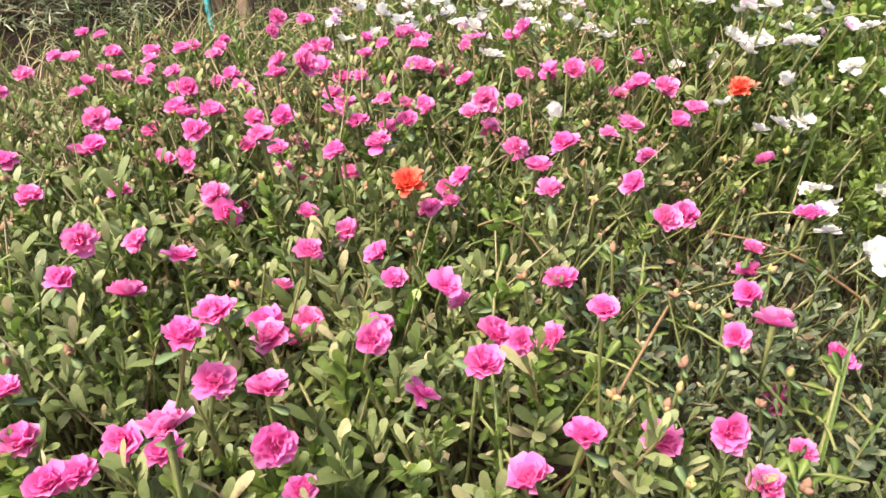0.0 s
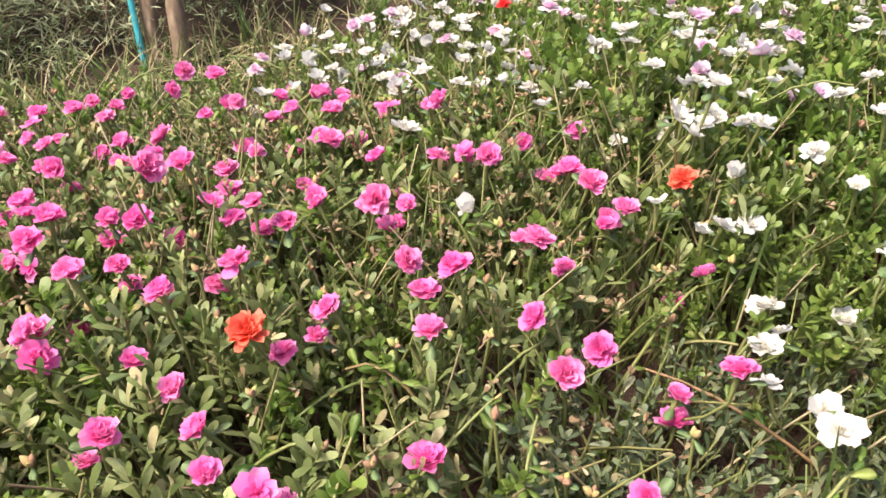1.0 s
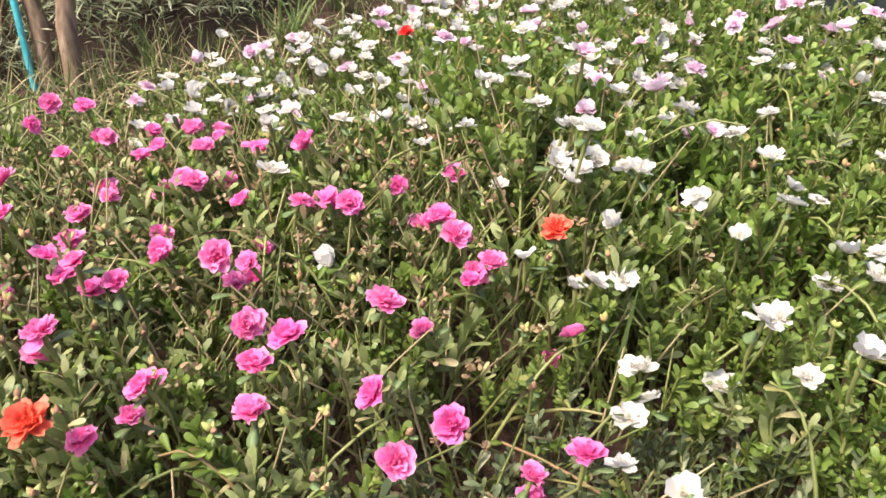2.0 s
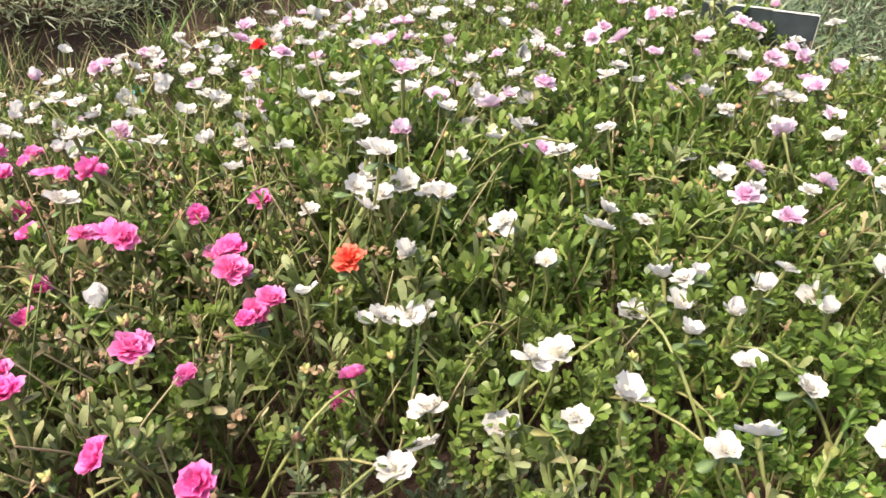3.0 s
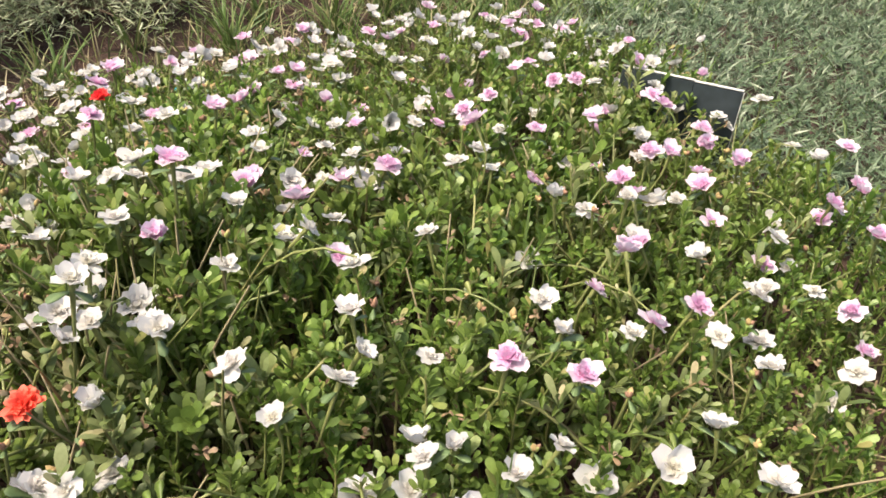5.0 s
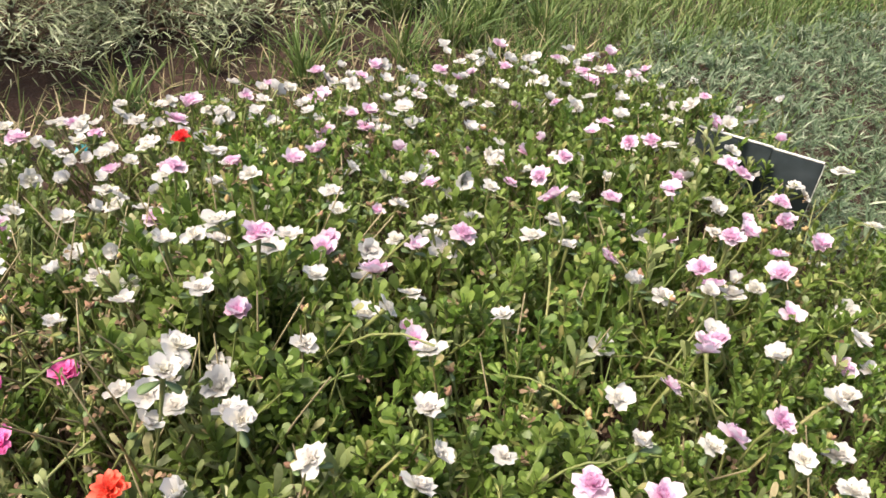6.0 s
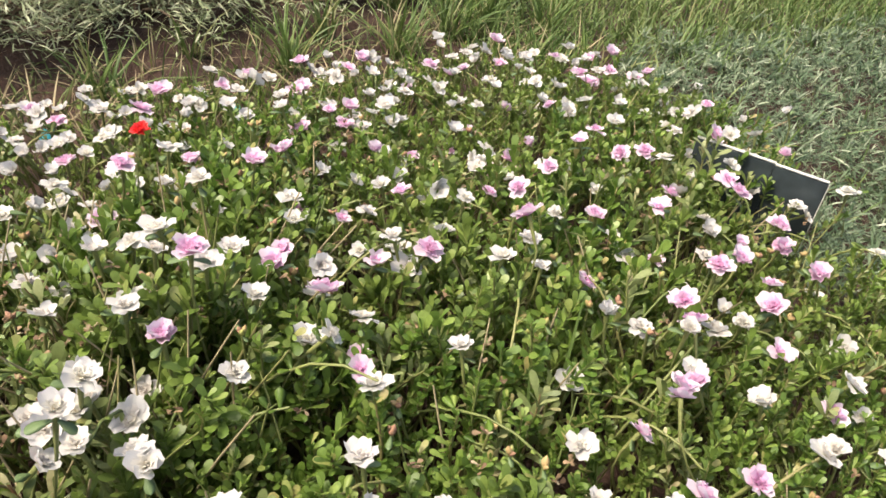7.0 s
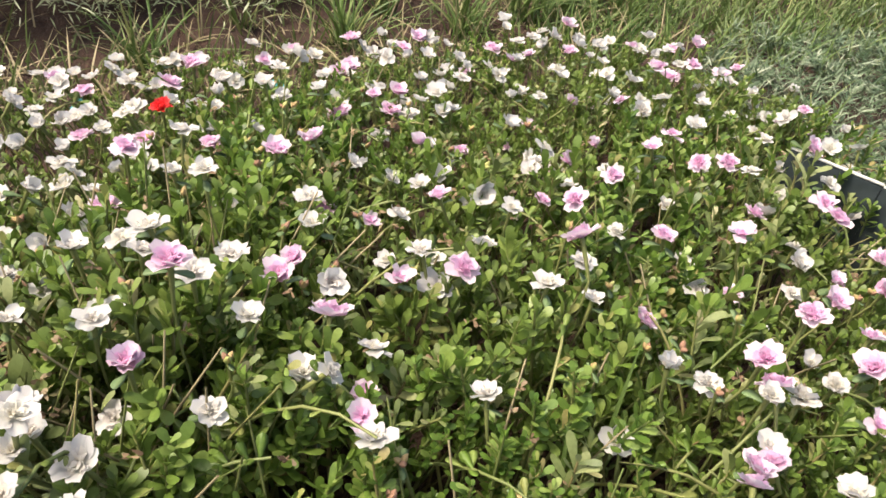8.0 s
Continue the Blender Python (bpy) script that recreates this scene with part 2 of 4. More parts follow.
def inside(x, y, outline):
    hit = np.zeros(np.shape(x), dtype=bool)
    for (ax, ay), (bx, by) in zip(outline, outline[1:] + outline[:1]):
        cross = (ay > y) != (by > y)
        hit ^= cross & (x < (bx - ax) * (y - ay) / ((by - ay) if by != ay else 1e-9) + ax)
    return hit


def beyond(x, y):
    """Metres past the bed's far edge, towards the hedge, and metres along that edge."""
    return (x + 0.6) * -0.625 + (y - 1.55) * 0.78, (x + 0.6) * 0.78 + (y - 1.55) * 0.625


def ground_height(x, y):
    d, s = beyond(x, y)
    bank = np.clip((d - 0.12) / 0.5, 0, 1)
    fade = np.clip((2.6 - s) / 0.5, 0, 1)
    return 0.03 * bank * bank * (3 - 2 * bank) * fade


# ---- ground ----
def build_ground():
    gx = np.concatenate(([-60, -20, -8, -4, -2.5], np.arange(-1.8, 3.2, 0.04), [4, 6, 9, 20, 60]))
    gy = np.concatenate(([-60, -20, -8, -3, -1, -0.3], np.arange(0.0, 4.8, 0.04), [5.5, 7, 10, 20, 60]))
    X, Y = np.meshgrid(gx, gy)
    near = (np.abs(X - 0.7) < 2.5) & (np.abs(Y - 2.4) < 2.4)
    Z = ground_height(X, Y) + np.where(near, 0.012 * smooth_noise(X, Y, 9, 3.1) + 0.01 * smooth_noise(X, Y, 28, 7.7), 0)
    v = np.stack([X, Y, Z], -1).reshape(-1, 3)
    w, h = len(gx), len(gy)
    i = (np.arange(h - 1)[:, None] * w + np.arange(w - 1)).ravel()
    f = np.stack([i, i + 1, i + w + 1, i + w], -1)
    return tagged(new("ground", mesh_from("ground", v, f, [SOIL])), "bare reddish brown garden soil with crumbs and clods", "soil", kind="structure")


build_ground()
rng = np.random.default_rng(4)


# places of the flowers' heads
PINK_A = [
    (-0.068, 0.411, 0.310), (-0.005, 0.440, 0.210), (-0.186, 0.447, 0.210), (-0.098, 0.451, 0.239), (-0.168, 0.456, 0.210),
    (0.328, 0.461, 0.183), (-0.026, 0.465, 0.223), (0.154, 0.466, 0.186), (-0.145, 0.478, 0.214), (0.197, 0.482, 0.215),
    (-0.224, 0.485, 0.210), (0.313, 0.500, 0.190), (0.264, 0.508, 0.178), (-0.041, 0.516, 0.233), (-0.080, 0.518, 0.238),
    (-0.097, 0.526, 0.277), (0.042, 0.529, 0.266), (0.124, 0.529, 0.242), (-0.262, 0.538, 0.210), (0.399, 0.540, 0.126),
    (-0.092, 0.541, 0.210), (0.077, 0.542, 0.199), (0.217, 0.556, 0.272), (-0.093, 0.576, 0.256), (0.340, 0.589, 0.211),
    (0.182, 0.592, 0.208), (-0.062, 0.607, 0.202), (0.379, 0.608, 0.213), (0.163, 0.622, 0.179), (0.416, 0.629, 0.090),
]
PINK_B = [
    (-0.116, 0.629, 0.210), (-0.043, 0.631, 0.181), (0.142, 0.637, 0.177), (0.031, 0.638, 0.188), (-0.075, 0.639, 0.192),
    (0.095, 0.651, 0.223), (-0.039, 0.660, 0.173), (-0.265, 0.663, 0.227), (0.105, 0.663, 0.193), (0.380, 0.668, 0.193),
    (0.496, 0.674, 0.101), (-0.216, 0.681, 0.197), (0.044, 0.681, 0.206), (-0.037, 0.701, 0.227), (-0.207, 0.704, 0.239),
    (-0.260, 0.707, 0.237), (0.212, 0.722, 0.171), (-0.079, 0.725, 0.167), (0.023, 0.728, 0.205), (-0.178, 0.732, 0.204),
    (-0.012, 0.773, 0.203), (0.336, 0.795, 0.196), (0.488, 0.800, 0.199), (-0.058, 0.809, 0.203), (-0.149, 0.812, 0.200),
    (0.452, 0.824, 0.101), (0.073, 0.824, 0.198), (-0.025, 0.828, 0.269), (-0.168, 0.829, 0.216), (-0.103, 0.833, 0.287),
]
PINK_C = [
    (0.455, 0.833, 0.129), (-0.383, 0.842, 0.210), (0.213, 0.843, 0.207), (-0.172, 0.848, 0.204), (0.098, 0.866, 0.181),
    (0.310, 0.869, 0.198), (0.110, 0.873, 0.210), (0.382, 0.874, 0.151), (-0.298, 0.880, 0.194), (0.203, 0.902, 0.208),
    (-0.170, 0.909, 0.144), (0.234, 0.913, 0.231), (0.012, 0.919, 0.234), (0.094, 0.922, 0.165), (-0.113, 0.926, 0.225),
    (-0.113, 0.940, 0.186), (-0.220, 0.957, 0.233), (0.323, 0.961, 0.231), (0.186, 0.963, 0.199), (-0.073, 0.975, 0.310),
    (0.511, 0.980, 0.168), (0.355, 0.982, 0.174), (-0.202, 0.984, 0.246), (0.182, 0.988, 0.182), (-0.286, 1.002, 0.169),
    (-0.119, 1.004, 0.228), (0.013, 1.008, 0.249), (0.181, 1.012, 0.239), (0.497, 1.013, 0.095), (0.310, 1.014, 0.194),
]
PINK_D = [
    (-0.297, 1.015, 0.160), (0.043, 1.017, 0.216), (0.016, 1.018, 0.205), (-0.249, 1.020, 0.229), (-0.161, 1.025, 0.216),
    (0.146, 1.026, 0.235), (0.406, 1.034, 0.198), (-0.363, 1.043, 0.201), (0.154, 1.043, 0.191), (0.432, 1.047, 0.210),
    (0.414, 1.049, 0.191), (-0.071, 1.050, 0.275), (-0.029, 1.053, 0.197), (-0.277, 1.057, 0.222), (0.394, 1.067, 0.234),
    (0.067, 1.076, 0.204), (0.399, 1.081, 0.222), (0.128, 1.087, 0.192), (0.063, 1.093, 0.200), (-0.065, 1.097, 0.195),
    (0.158, 1.104, 0.151), (0.276, 1.124, 0.238), (0.167, 1.138, 0.171), (0.379, 1.142, 0.209), (-0.446, 1.149, 0.168),
    (0.365, 1.151, 0.199), (0.245, 1.160, 0.225), (-0.296, 1.166, 0.202), (-0.162, 1.172, 0.221), (0.211, 1.175, 0.215),
]
PINK_E = [
    (0.355, 1.176, 0.178), (0.248, 1.178, 0.208), (0.033, 1.182, 0.163), (-0.374, 1.196, 0.202), (0.213, 1.197, 0.199),
    (0.328, 1.224, 0.202), (-0.041, 1.230, 0.193), (0.123, 1.233, 0.181), (0.211, 1.237, 0.259), (-0.174, 1.237, 0.213),
    (0.400, 1.243, 0.210), (-0.345, 1.245, 0.198), (0.059, 1.260, 0.193), (-0.240, 1.263, 0.151), (0.042, 1.269, 0.192),
    (0.200, 1.285, 0.231), (-0.288, 1.285, 0.163), (-0.508, 1.289, 0.165), (0.139, 1.293, 0.231), (0.090, 1.295, 0.175),
    (-0.082, 1.307, 0.157), (-0.419, 1.348, 0.184), (0.125, 1.358, 0.189), (-0.016, 1.361, 0.195), (-0.049, 1.372, 0.174),
    (-0.316, 1.374, 0.177), (-0.321, 1.392, 0.173), (0.024, 1.405, 0.202), (0.056, 1.410, 0.185), (0.008, 1.427, 0.189),
]
PINK_F = [
    (-0.053, 1.450, 0.176), (-0.158, 1.498, 0.140), (-0.174, 1.507, 0.193), (-0.157, 1.520, 0.129), (-0.054, 1.541, 0.148),
]
WHITE_A = [
    (0.579, 0.769, 0.151), (0.576, 0.795, 0.146), (0.525, 0.814, 0.169), (0.819, 0.842, 0.195), (0.978, 0.857, 0.167),
    (0.851, 0.858, 0.196), (0.737, 0.863, 0.241), (0.548, 0.877, 0.153), (0.703, 0.878, 0.201), (0.671, 0.916, 0.239),
    (0.575, 0.917, 0.138), (0.647, 0.918, 0.150), (0.936, 0.918, 0.178), (0.701, 0.948, 0.211), (0.582, 0.968, 0.130),
    (0.900, 0.968, 0.165), (0.843, 0.986, 0.196), (0.982, 0.991, 0.211), (0.896, 1.007, 0.199), (0.570, 1.021, 0.204),
    (0.848, 1.030, 0.194), (1.070, 1.033, 0.221), (0.544, 1.033, 0.196), (1.133, 1.036, 0.108), (0.807, 1.043, 0.173),
    (0.940, 1.045, 0.201), (0.525, 1.045, 0.179), (0.466, 1.049, 0.218), (0.858, 1.057, 0.208), (1.187, 1.059, 0.176),
]
WHITE_B = [
    (1.019, 1.062, 0.164), (0.585, 1.068, 0.168), (0.989, 1.082, 0.197), (0.889, 1.083, 0.192), (0.251, 1.085, 0.186),
    (0.570, 1.098, 0.224), (0.854, 1.099, 0.181), (0.721, 1.104, 0.202), (1.147, 1.119, 0.184), (0.785, 1.125, 0.234),
    (0.679, 1.145, 0.230), (0.531, 1.155, 0.251), (0.615, 1.158, 0.259), (0.549, 1.159, 0.315), (0.804, 1.165, 0.230),
    (0.546, 1.172, 0.255), (0.598, 1.174, 0.254), (0.519, 1.178, 0.261), (0.786, 1.204, 0.251), (0.532, 1.208, 0.255),
    (1.173, 1.210, 0.220), (0.871, 1.210, 0.184), (1.240, 1.211, 0.179), (0.542, 1.211, 0.297), (1.007, 1.212, 0.221),
    (0.573, 1.217, 0.239), (1.339, 1.219, 0.111), (0.533, 1.228, 0.285), (1.087, 1.228, 0.207), (0.529, 1.229, 0.248),
]
WHITE_C = [
    (0.456, 1.236, 0.198), (1.364, 1.238, 0.144), (0.166, 1.251, 0.215), (0.192, 1.271, 0.289), (0.645, 1.295, 0.236),
    (1.000, 1.295, 0.198), (1.276, 1.299, 0.136), (0.541, 1.304, 0.178), (0.358, 1.310, 0.222), (0.782, 1.312, 0.231),
    (0.152, 1.316, 0.251), (0.518, 1.340, 0.267), (0.420, 1.350, 0.229), (0.733, 1.358, 0.247), (0.515, 1.363, 0.255),
    (1.295, 1.363, 0.162), (0.699, 1.366, 0.227), (1.370, 1.368, 0.165), (0.145, 1.374, 0.218), (1.306, 1.374, 0.160),
    (0.639, 1.390, 0.261), (0.240, 1.398, 0.220), (0.867, 1.399, 0.220), (0.581, 1.403, 0.286), (1.220, 1.405, 0.189),
    (0.308, 1.410, 0.215), (0.448, 1.421, 0.268), (0.753, 1.422, 0.223), (1.141, 1.424, 0.204), (1.007, 1.430, 0.157),
]
WHITE_D = [
    (0.390, 1.432, 0.186), (0.351, 1.432, 0.195), (1.126, 1.441, 0.254), (0.507, 1.444, 0.264), (1.378, 1.454, 0.139),
    (1.350, 1.458, 0.189), (0.589, 1.466, 0.262), (0.499, 1.469, 0.272), (1.037, 1.470, 0.237), (0.466, 1.471, 0.246),
    (0.693, 1.477, 0.241), (0.006, 1.480, 0.196), (1.174, 1.483, 0.224), (0.684, 1.487, 0.192), (1.091, 1.496, 0.200),
    (0.279, 1.514, 0.161), (0.000, 1.514, 0.179), (1.237, 1.547, 0.189), (-0.133, 1.557, 0.096), (0.911, 1.557, 0.238),
    (0.519, 1.560, 0.293), (0.790, 1.560, 0.197), (0.247, 1.560, 0.191), (0.964, 1.567, 0.223), (0.765, 1.568, 0.239),
    (0.291, 1.569, 0.205), (0.166, 1.573, 0.186), (0.638, 1.574, 0.237), (0.076, 1.582, 0.200), (0.092, 1.592, 0.173),
]
WHITE_E = [
    (0.451, 1.612, 0.243), (0.620, 1.618, 0.241), (0.948, 1.623, 0.227), (0.831, 1.656, 0.199), (0.288, 1.659, 0.174),
    (1.508, 1.679, 0.201), (0.326, 1.685, 0.172), (0.426, 1.693, 0.252), (0.857, 1.709, 0.225), (-0.043, 1.711, 0.145),
    (0.992, 1.723, 0.211), (0.815, 1.774, 0.191), (0.721, 1.789, 0.179), (1.250, 1.790, 0.174), (0.683, 1.790, 0.179),
    (0.625, 1.796, 0.189), (0.104, 1.830, 0.145), (0.146, 1.831, 0.130), (0.349, 1.948, 0.171), (0.514, 1.969, 0.204),
    (1.197, 1.969, 0.208), (0.077, 1.977, 0.137), (1.548, 1.994, 0.175), (-0.108, 2.016, 0.085), (1.338, 2.023, 0.184),
    (-0.002, 2.038, 0.094), (0.667, 2.048, 0.179), (0.824, 2.050, 0.164), (0.124, 2.058, 0.104), (0.702, 2.068, 0.151),
]
WHITE_F = [
    (0.211, 2.074, 0.149), (0.259, 2.080, 0.160), (0.685, 2.095, 0.173), (1.128, 2.100, 0.202), (1.040, 2.130, 0.195),
    (1.367, 2.147, 0.184), (1.263, 2.165, 0.172), (0.810, 2.182, 0.153), (0.993, 2.214, 0.178), (0.863, 2.223, 0.147),
    (1.079, 2.228, 0.185), (0.971, 2.233, 0.205), (0.487, 2.237, 0.110), (1.163, 2.271, 0.170), (1.317, 2.278, 0.167),
    (1.522, 2.297, 0.191), (1.030, 2.299, 0.179), (0.340, 2.313, 0.095), (0.896, 2.326, 0.148), (0.688, 2.327, 0.142),
    (0.948, 2.411, 0.166), (0.487, 2.425, 0.076), (1.128, 2.429, 0.179), (1.215, 2.432, 0.171), (0.524, 2.436, 0.096),
    (0.870, 2.510, 0.155), (0.821, 2.516, 0.146), (0.989, 2.575, 0.144), (1.079, 2.620, 0.154), (0.925, 2.637, 0.119),
]
BLUSH_A = [
    (0.932, 1.110, 0.275), (1.017, 1.150, 0.218), (1.116, 1.246, 0.209), (1.171, 1.264, 0.216), (0.573, 1.298, 0.271),
    (0.765, 1.335, 0.221), (1.409, 1.344, 0.151), (1.080, 1.347, 0.176), (1.107, 1.359, 0.228), (0.580, 1.372, 0.324),
    (0.754, 1.388, 0.190), (1.122, 1.390, 0.212), (1.136, 1.404, 0.205), (0.704, 1.433, 0.244), (1.329, 1.434, 0.158),
    (1.141, 1.476, 0.240), (0.632, 1.480, 0.235), (1.510, 1.480, 0.181), (1.129, 1.494, 0.251), (1.280, 1.510, 0.178),
    (0.632, 1.525, 0.221), (0.752, 1.541, 0.213), (1.028, 1.573, 0.202), (0.817, 1.577, 0.217), (1.279, 1.578, 0.198),
    (1.191, 1.580, 0.253), (1.503, 1.586, 0.168), (0.932, 1.587, 0.287), (1.498, 1.605, 0.129), (0.397, 1.608, 0.266),
]
BLUSH_B = [
    (1.305, 1.654, 0.184), (0.681, 1.682, 0.178), (1.267, 1.687, 0.197), (1.386, 1.692, 0.185), (0.547, 1.700, 0.243),
    (0.757, 1.718, 0.215), (0.929, 1.732, 0.238), (0.440, 1.737, 0.210), (1.145, 1.745, 0.232), (1.058, 1.749, 0.201),
    (1.352, 1.756, 0.184), (0.568, 1.777, 0.225), (1.304, 1.784, 0.163), (0.055, 1.802, 0.182), (0.984, 1.846, 0.221),
    (1.383, 1.851, 0.169), (1.028, 1.883, 0.257), (1.316, 1.895, 0.197), (0.694, 1.918, 0.170), (1.302, 1.921, 0.203),
    (1.729, 1.940, 0.100), (1.111, 1.941, 0.215), (0.926, 1.945, 0.174), (0.110, 1.947, 0.124), (1.072, 1.985, 0.235),
    (1.167, 1.985, 0.205), (0.588, 2.037, 0.175), (1.318, 2.093, 0.204), (1.465, 2.108, 0.178), (0.613, 2.119, 0.150),
]
BLUSH_C = [
    (0.341, 2.167, 0.136), (1.347, 2.281, 0.189), (1.073, 2.328, 0.202), (0.595, 2.371, 0.152), (0.793, 2.401, 0.132),
    (0.747, 2.422, 0.138),
]
ORANGE_A = [(0.507, 1.099, 0.218), (0.054, 0.801, 0.243)]
RED_A = [(0.329, 1.811, 0.206)]
BLOOMS = [("pink", PINK_A), ("pink", PINK_B), ("pink", PINK_C), ("pink", PINK_D), ("pink", PINK_E), ("pink", PINK_F), ("white", WHITE_A), ("white", WHITE_B), ("white", WHITE_C), ("white", WHITE_D), ("white", WHITE_E), ("white", WHITE_F), ("blush", BLUSH_A), ("blush", BLUSH_B), ("blush", BLUSH_C), ("orange", ORANGE_A), ("red", RED_A)]
HEADS = np.array([p for _, places in BLOOMS for p in places])


def canopy(x, y):
    """The height of the leaf mat, a little below the flowers round about."""
    w = np.exp(-((x[:, None] - HEADS[:, 0]) ** 2 + (y[:, None] - HEADS[:, 1]) ** 2) / (2 * 0.08 ** 2)) + 1e-6
    return (w * HEADS[:, 2]).sum(1) / w.sum(1) - 0.028


# ---- the mat of purslane foliage ----
def sprig(seed, height=0.165, leaves=12, leaf=0.017, blade=None, skin=0):
    blade = SPOON if blade is None else blade
    r = np.random.default_rng(seed)
    lean = r.uniform(0.15, 0.6)
    top = np.array((height * lean * 0.6, 0, height))
    line = [(0, 0, -0.01), top * (0.35, 0, 0.4) + (0.004, 0.003, 0), top * (0.7, 0, 0.75), top]
    heap = Heap()
    heap.add(*tube(line, (0.0019, 0.0018, 0.0015, 0.001), 4), 1)
    for k in range(leaves):
        u = 0.4 + 0.6 * ((k + 0.5) / leaves) ** 0.72
        p = np.array((top[0] * u ** 1.5, 0, top[2] * u))
        size = leaf * r.uniform(0.7, 1.3) * (0.7 if k > leaves - 3 else 1)
        pitch = radians(r.uniform(28, 84) + (8 if u > 0.88 else 0))
        R = turns(np.array([pitch]), np.array([r.uniform(-0.3, 0.3)]), np.array([k * 2.4 + r.uniform(-0.4, 0.4)]))
        heap.spread(blade[0], blade[1], np.full(len(blade[1]), skin), p[None], R, np.array([size]))
    return np.concatenate(heap.v), np.concatenate(heap.f), np.concatenate(heap.i)


# hollows in the mat where the soil shows
HOLLOWS = [(0.305, 0.866, 0.031), (0.375, 0.894, 0.031), (0.27, 0.86, 0.023), (0.42, 0.82, 0.027), (0.51, 0.81, 0.03), (0.558, 0.787, 0.03), (0.52, 0.7, 0.026), (0.53, 0.645, 0.022), (0.327, 0.729, 0.023),
           (0.18, 0.796, 0.020), (0.64, 0.86, 0.023), (0.468, 1.12, 0.035), (0.567, 0.997, 0.023), (0.432, 0.903, 0.023), (0.638, 0.984, 0.016), (0.927, 1.302, 0.035), (0.826, 1.318, 0.023), (1.069, 1.063, 0.023),
           (0.68, 0.74, 0.023), (0.71, 0.8, 0.027), (0.14, 0.75, 0.020), (-0.05, 0.68, 0.020), (0.91, 1.93, 0.023), (0.933, 1.385, 0.020)]


def build_foliage():
    variants = [sprig(40 + k, leaves=int(rng.integers(34, 44)), leaf=(0.012, 0.0138, 0.0158, 0.0182)[k % 4]) for k in range(16)]
    sparse = [sprig(40 + k, leaves=int(rng.integers(25, 32)), leaf=(0.0145, 0.0165, 0.0185, 0.021)[k % 4]) for k in range(8)]
    step = 0.0244
    X, Y = np.meshgrid(np.arange(-1.0, 1.8, step), np.arange(0.36, 2.75, step))
    X, Y = X + rng.uniform(-0.5, 0.5, X.shape) * step, Y + rng.uniform(-0.5, 0.5, Y.shape) * step
    keep = inside(X, Y, BED)
    gap = smooth_noise(X, Y, 6.0, 11.3) + 0.6 * smooth_noise(X, Y, 17.0, 2.9)
    keep &= (gap > -0.58) | (Y < 0.95) | (X > 1.1)
    keep &= (gap > -0.32) | (((X - 0.53) / 0.25) ** 2 + ((Y - 0.87) / 0.12) ** 2 > 1)   # patchy growth round the bare soil
    for hx, hy, hr in HOLLOWS:
        keep &= (X - hx) ** 2 + (Y - hy) ** 2 > hr * hr
    # thin growth over two hollows
    for hx, hy, rx, ry in ((0.36, 0.885, 0.17, 0.09), (0.475, 1.11, 0.08, 0.07)):
        keep &= (((X - hx) / rx) ** 2 + ((Y - hy) / ry) ** 2 > 1) | (rng.random(X.shape) < 0.5)
    # the bed ends short of the path
    keep &= ~((Y < 0.35) & (np.abs(X - 0.1) > 0.8))
    X, Y, gap = X[keep], Y[keep], gap[keep]
    margin = (((X < -0.55) | (Y < 0.42) | (X > 1.62)) & (rng.random(len(X)) < 0.5)) | ((Y > 1.6) & (rng.random(len(X)) < 0.25)) | ((X < -0.3) & (Y < 0.5))
    X, Y, gap = X[~margin], Y[~margin], gap[~margin]
    slim = [sprig(80 + k, leaves=int(rng.integers(15, 21)), leaf=(0.017, 0.021, 0.026)[k % 3], blade=LANCE, skin=3) for k in range(9)]
    pick = rng.integers(0, len(variants), len(X))
    weedy = ((X - 0.5) / 0.26) ** 2 + ((Y - 0.68) / 0.24) ** 2 < 1
    long_leaved = rng.random(len(X)) < np.where(weedy, 0.85, np.clip(0.85 - (X - 0.05) * 1.2 - (Y - 1.2) * 0.8, 0.12, 0.75))
    # lower before the open end of the slate panel, taller before its other end
    vigour = 1 - 0.48 * np.exp(-((X - 1.45) ** 2 + (Y - 1.88) ** 2) / (2 * 0.055 ** 2)) + 0.3 * np.exp(-((X - 1.29) ** 2 + (Y - 1.99) ** 2) / (2 * 0.06 ** 2)) - 0.12 * weedy
    grey = [sprig(110 + k, leaves=int(rng.integers(13, 18)), leaf=(0.02, 0.025)[k % 2], blade=LANCE, skin=4) for k in range(6)]
    pick = np.where(long_leaved, len(variants) + rng.integers(0, len(slim), len(X)), pick)
    pick = np.where(weedy & long_leaved, len(variants) + len(slim) + rng.integers(0, len(grey), len(X)), pick)
    # the far part of the mat, where leaves run together, takes the sparser sprigs
    pick = np.where((Y > 1.45) & (pick < len(variants)), len(variants) + len(slim) + len(grey) + rng.integers(0, len(sparse), len(X)), pick)
    variants += slim + grey + sparse
    heap = Heap()
    for k, (v, f, i) in enumerate(variants):
        at = pick == k
        n = at.sum()
        size = (canopy(X[at], Y[at]) / 0.16 * rng.uniform(0.72, 1.06, n) + 0.2 * gap[at]) * vigour[at]
        sway = np.where(weedy[at], 0.45, 0.22)
        rots = turns(rng.normal(0, 1, n) * sway, rng.normal(0, 1, n) * sway, rng.uniform(0, 6.28, n))
        heap.spread(v, f, i, np.stack([X[at], Y[at], np.zeros(n)], -1), rots, size)
    # low weedy growth that half hides the bare soil
    own = np.random.default_rng(77)
    wx, wy = own.uniform(0.26, 0.78, 420), own.uniform(0.5, 0.92, 420)
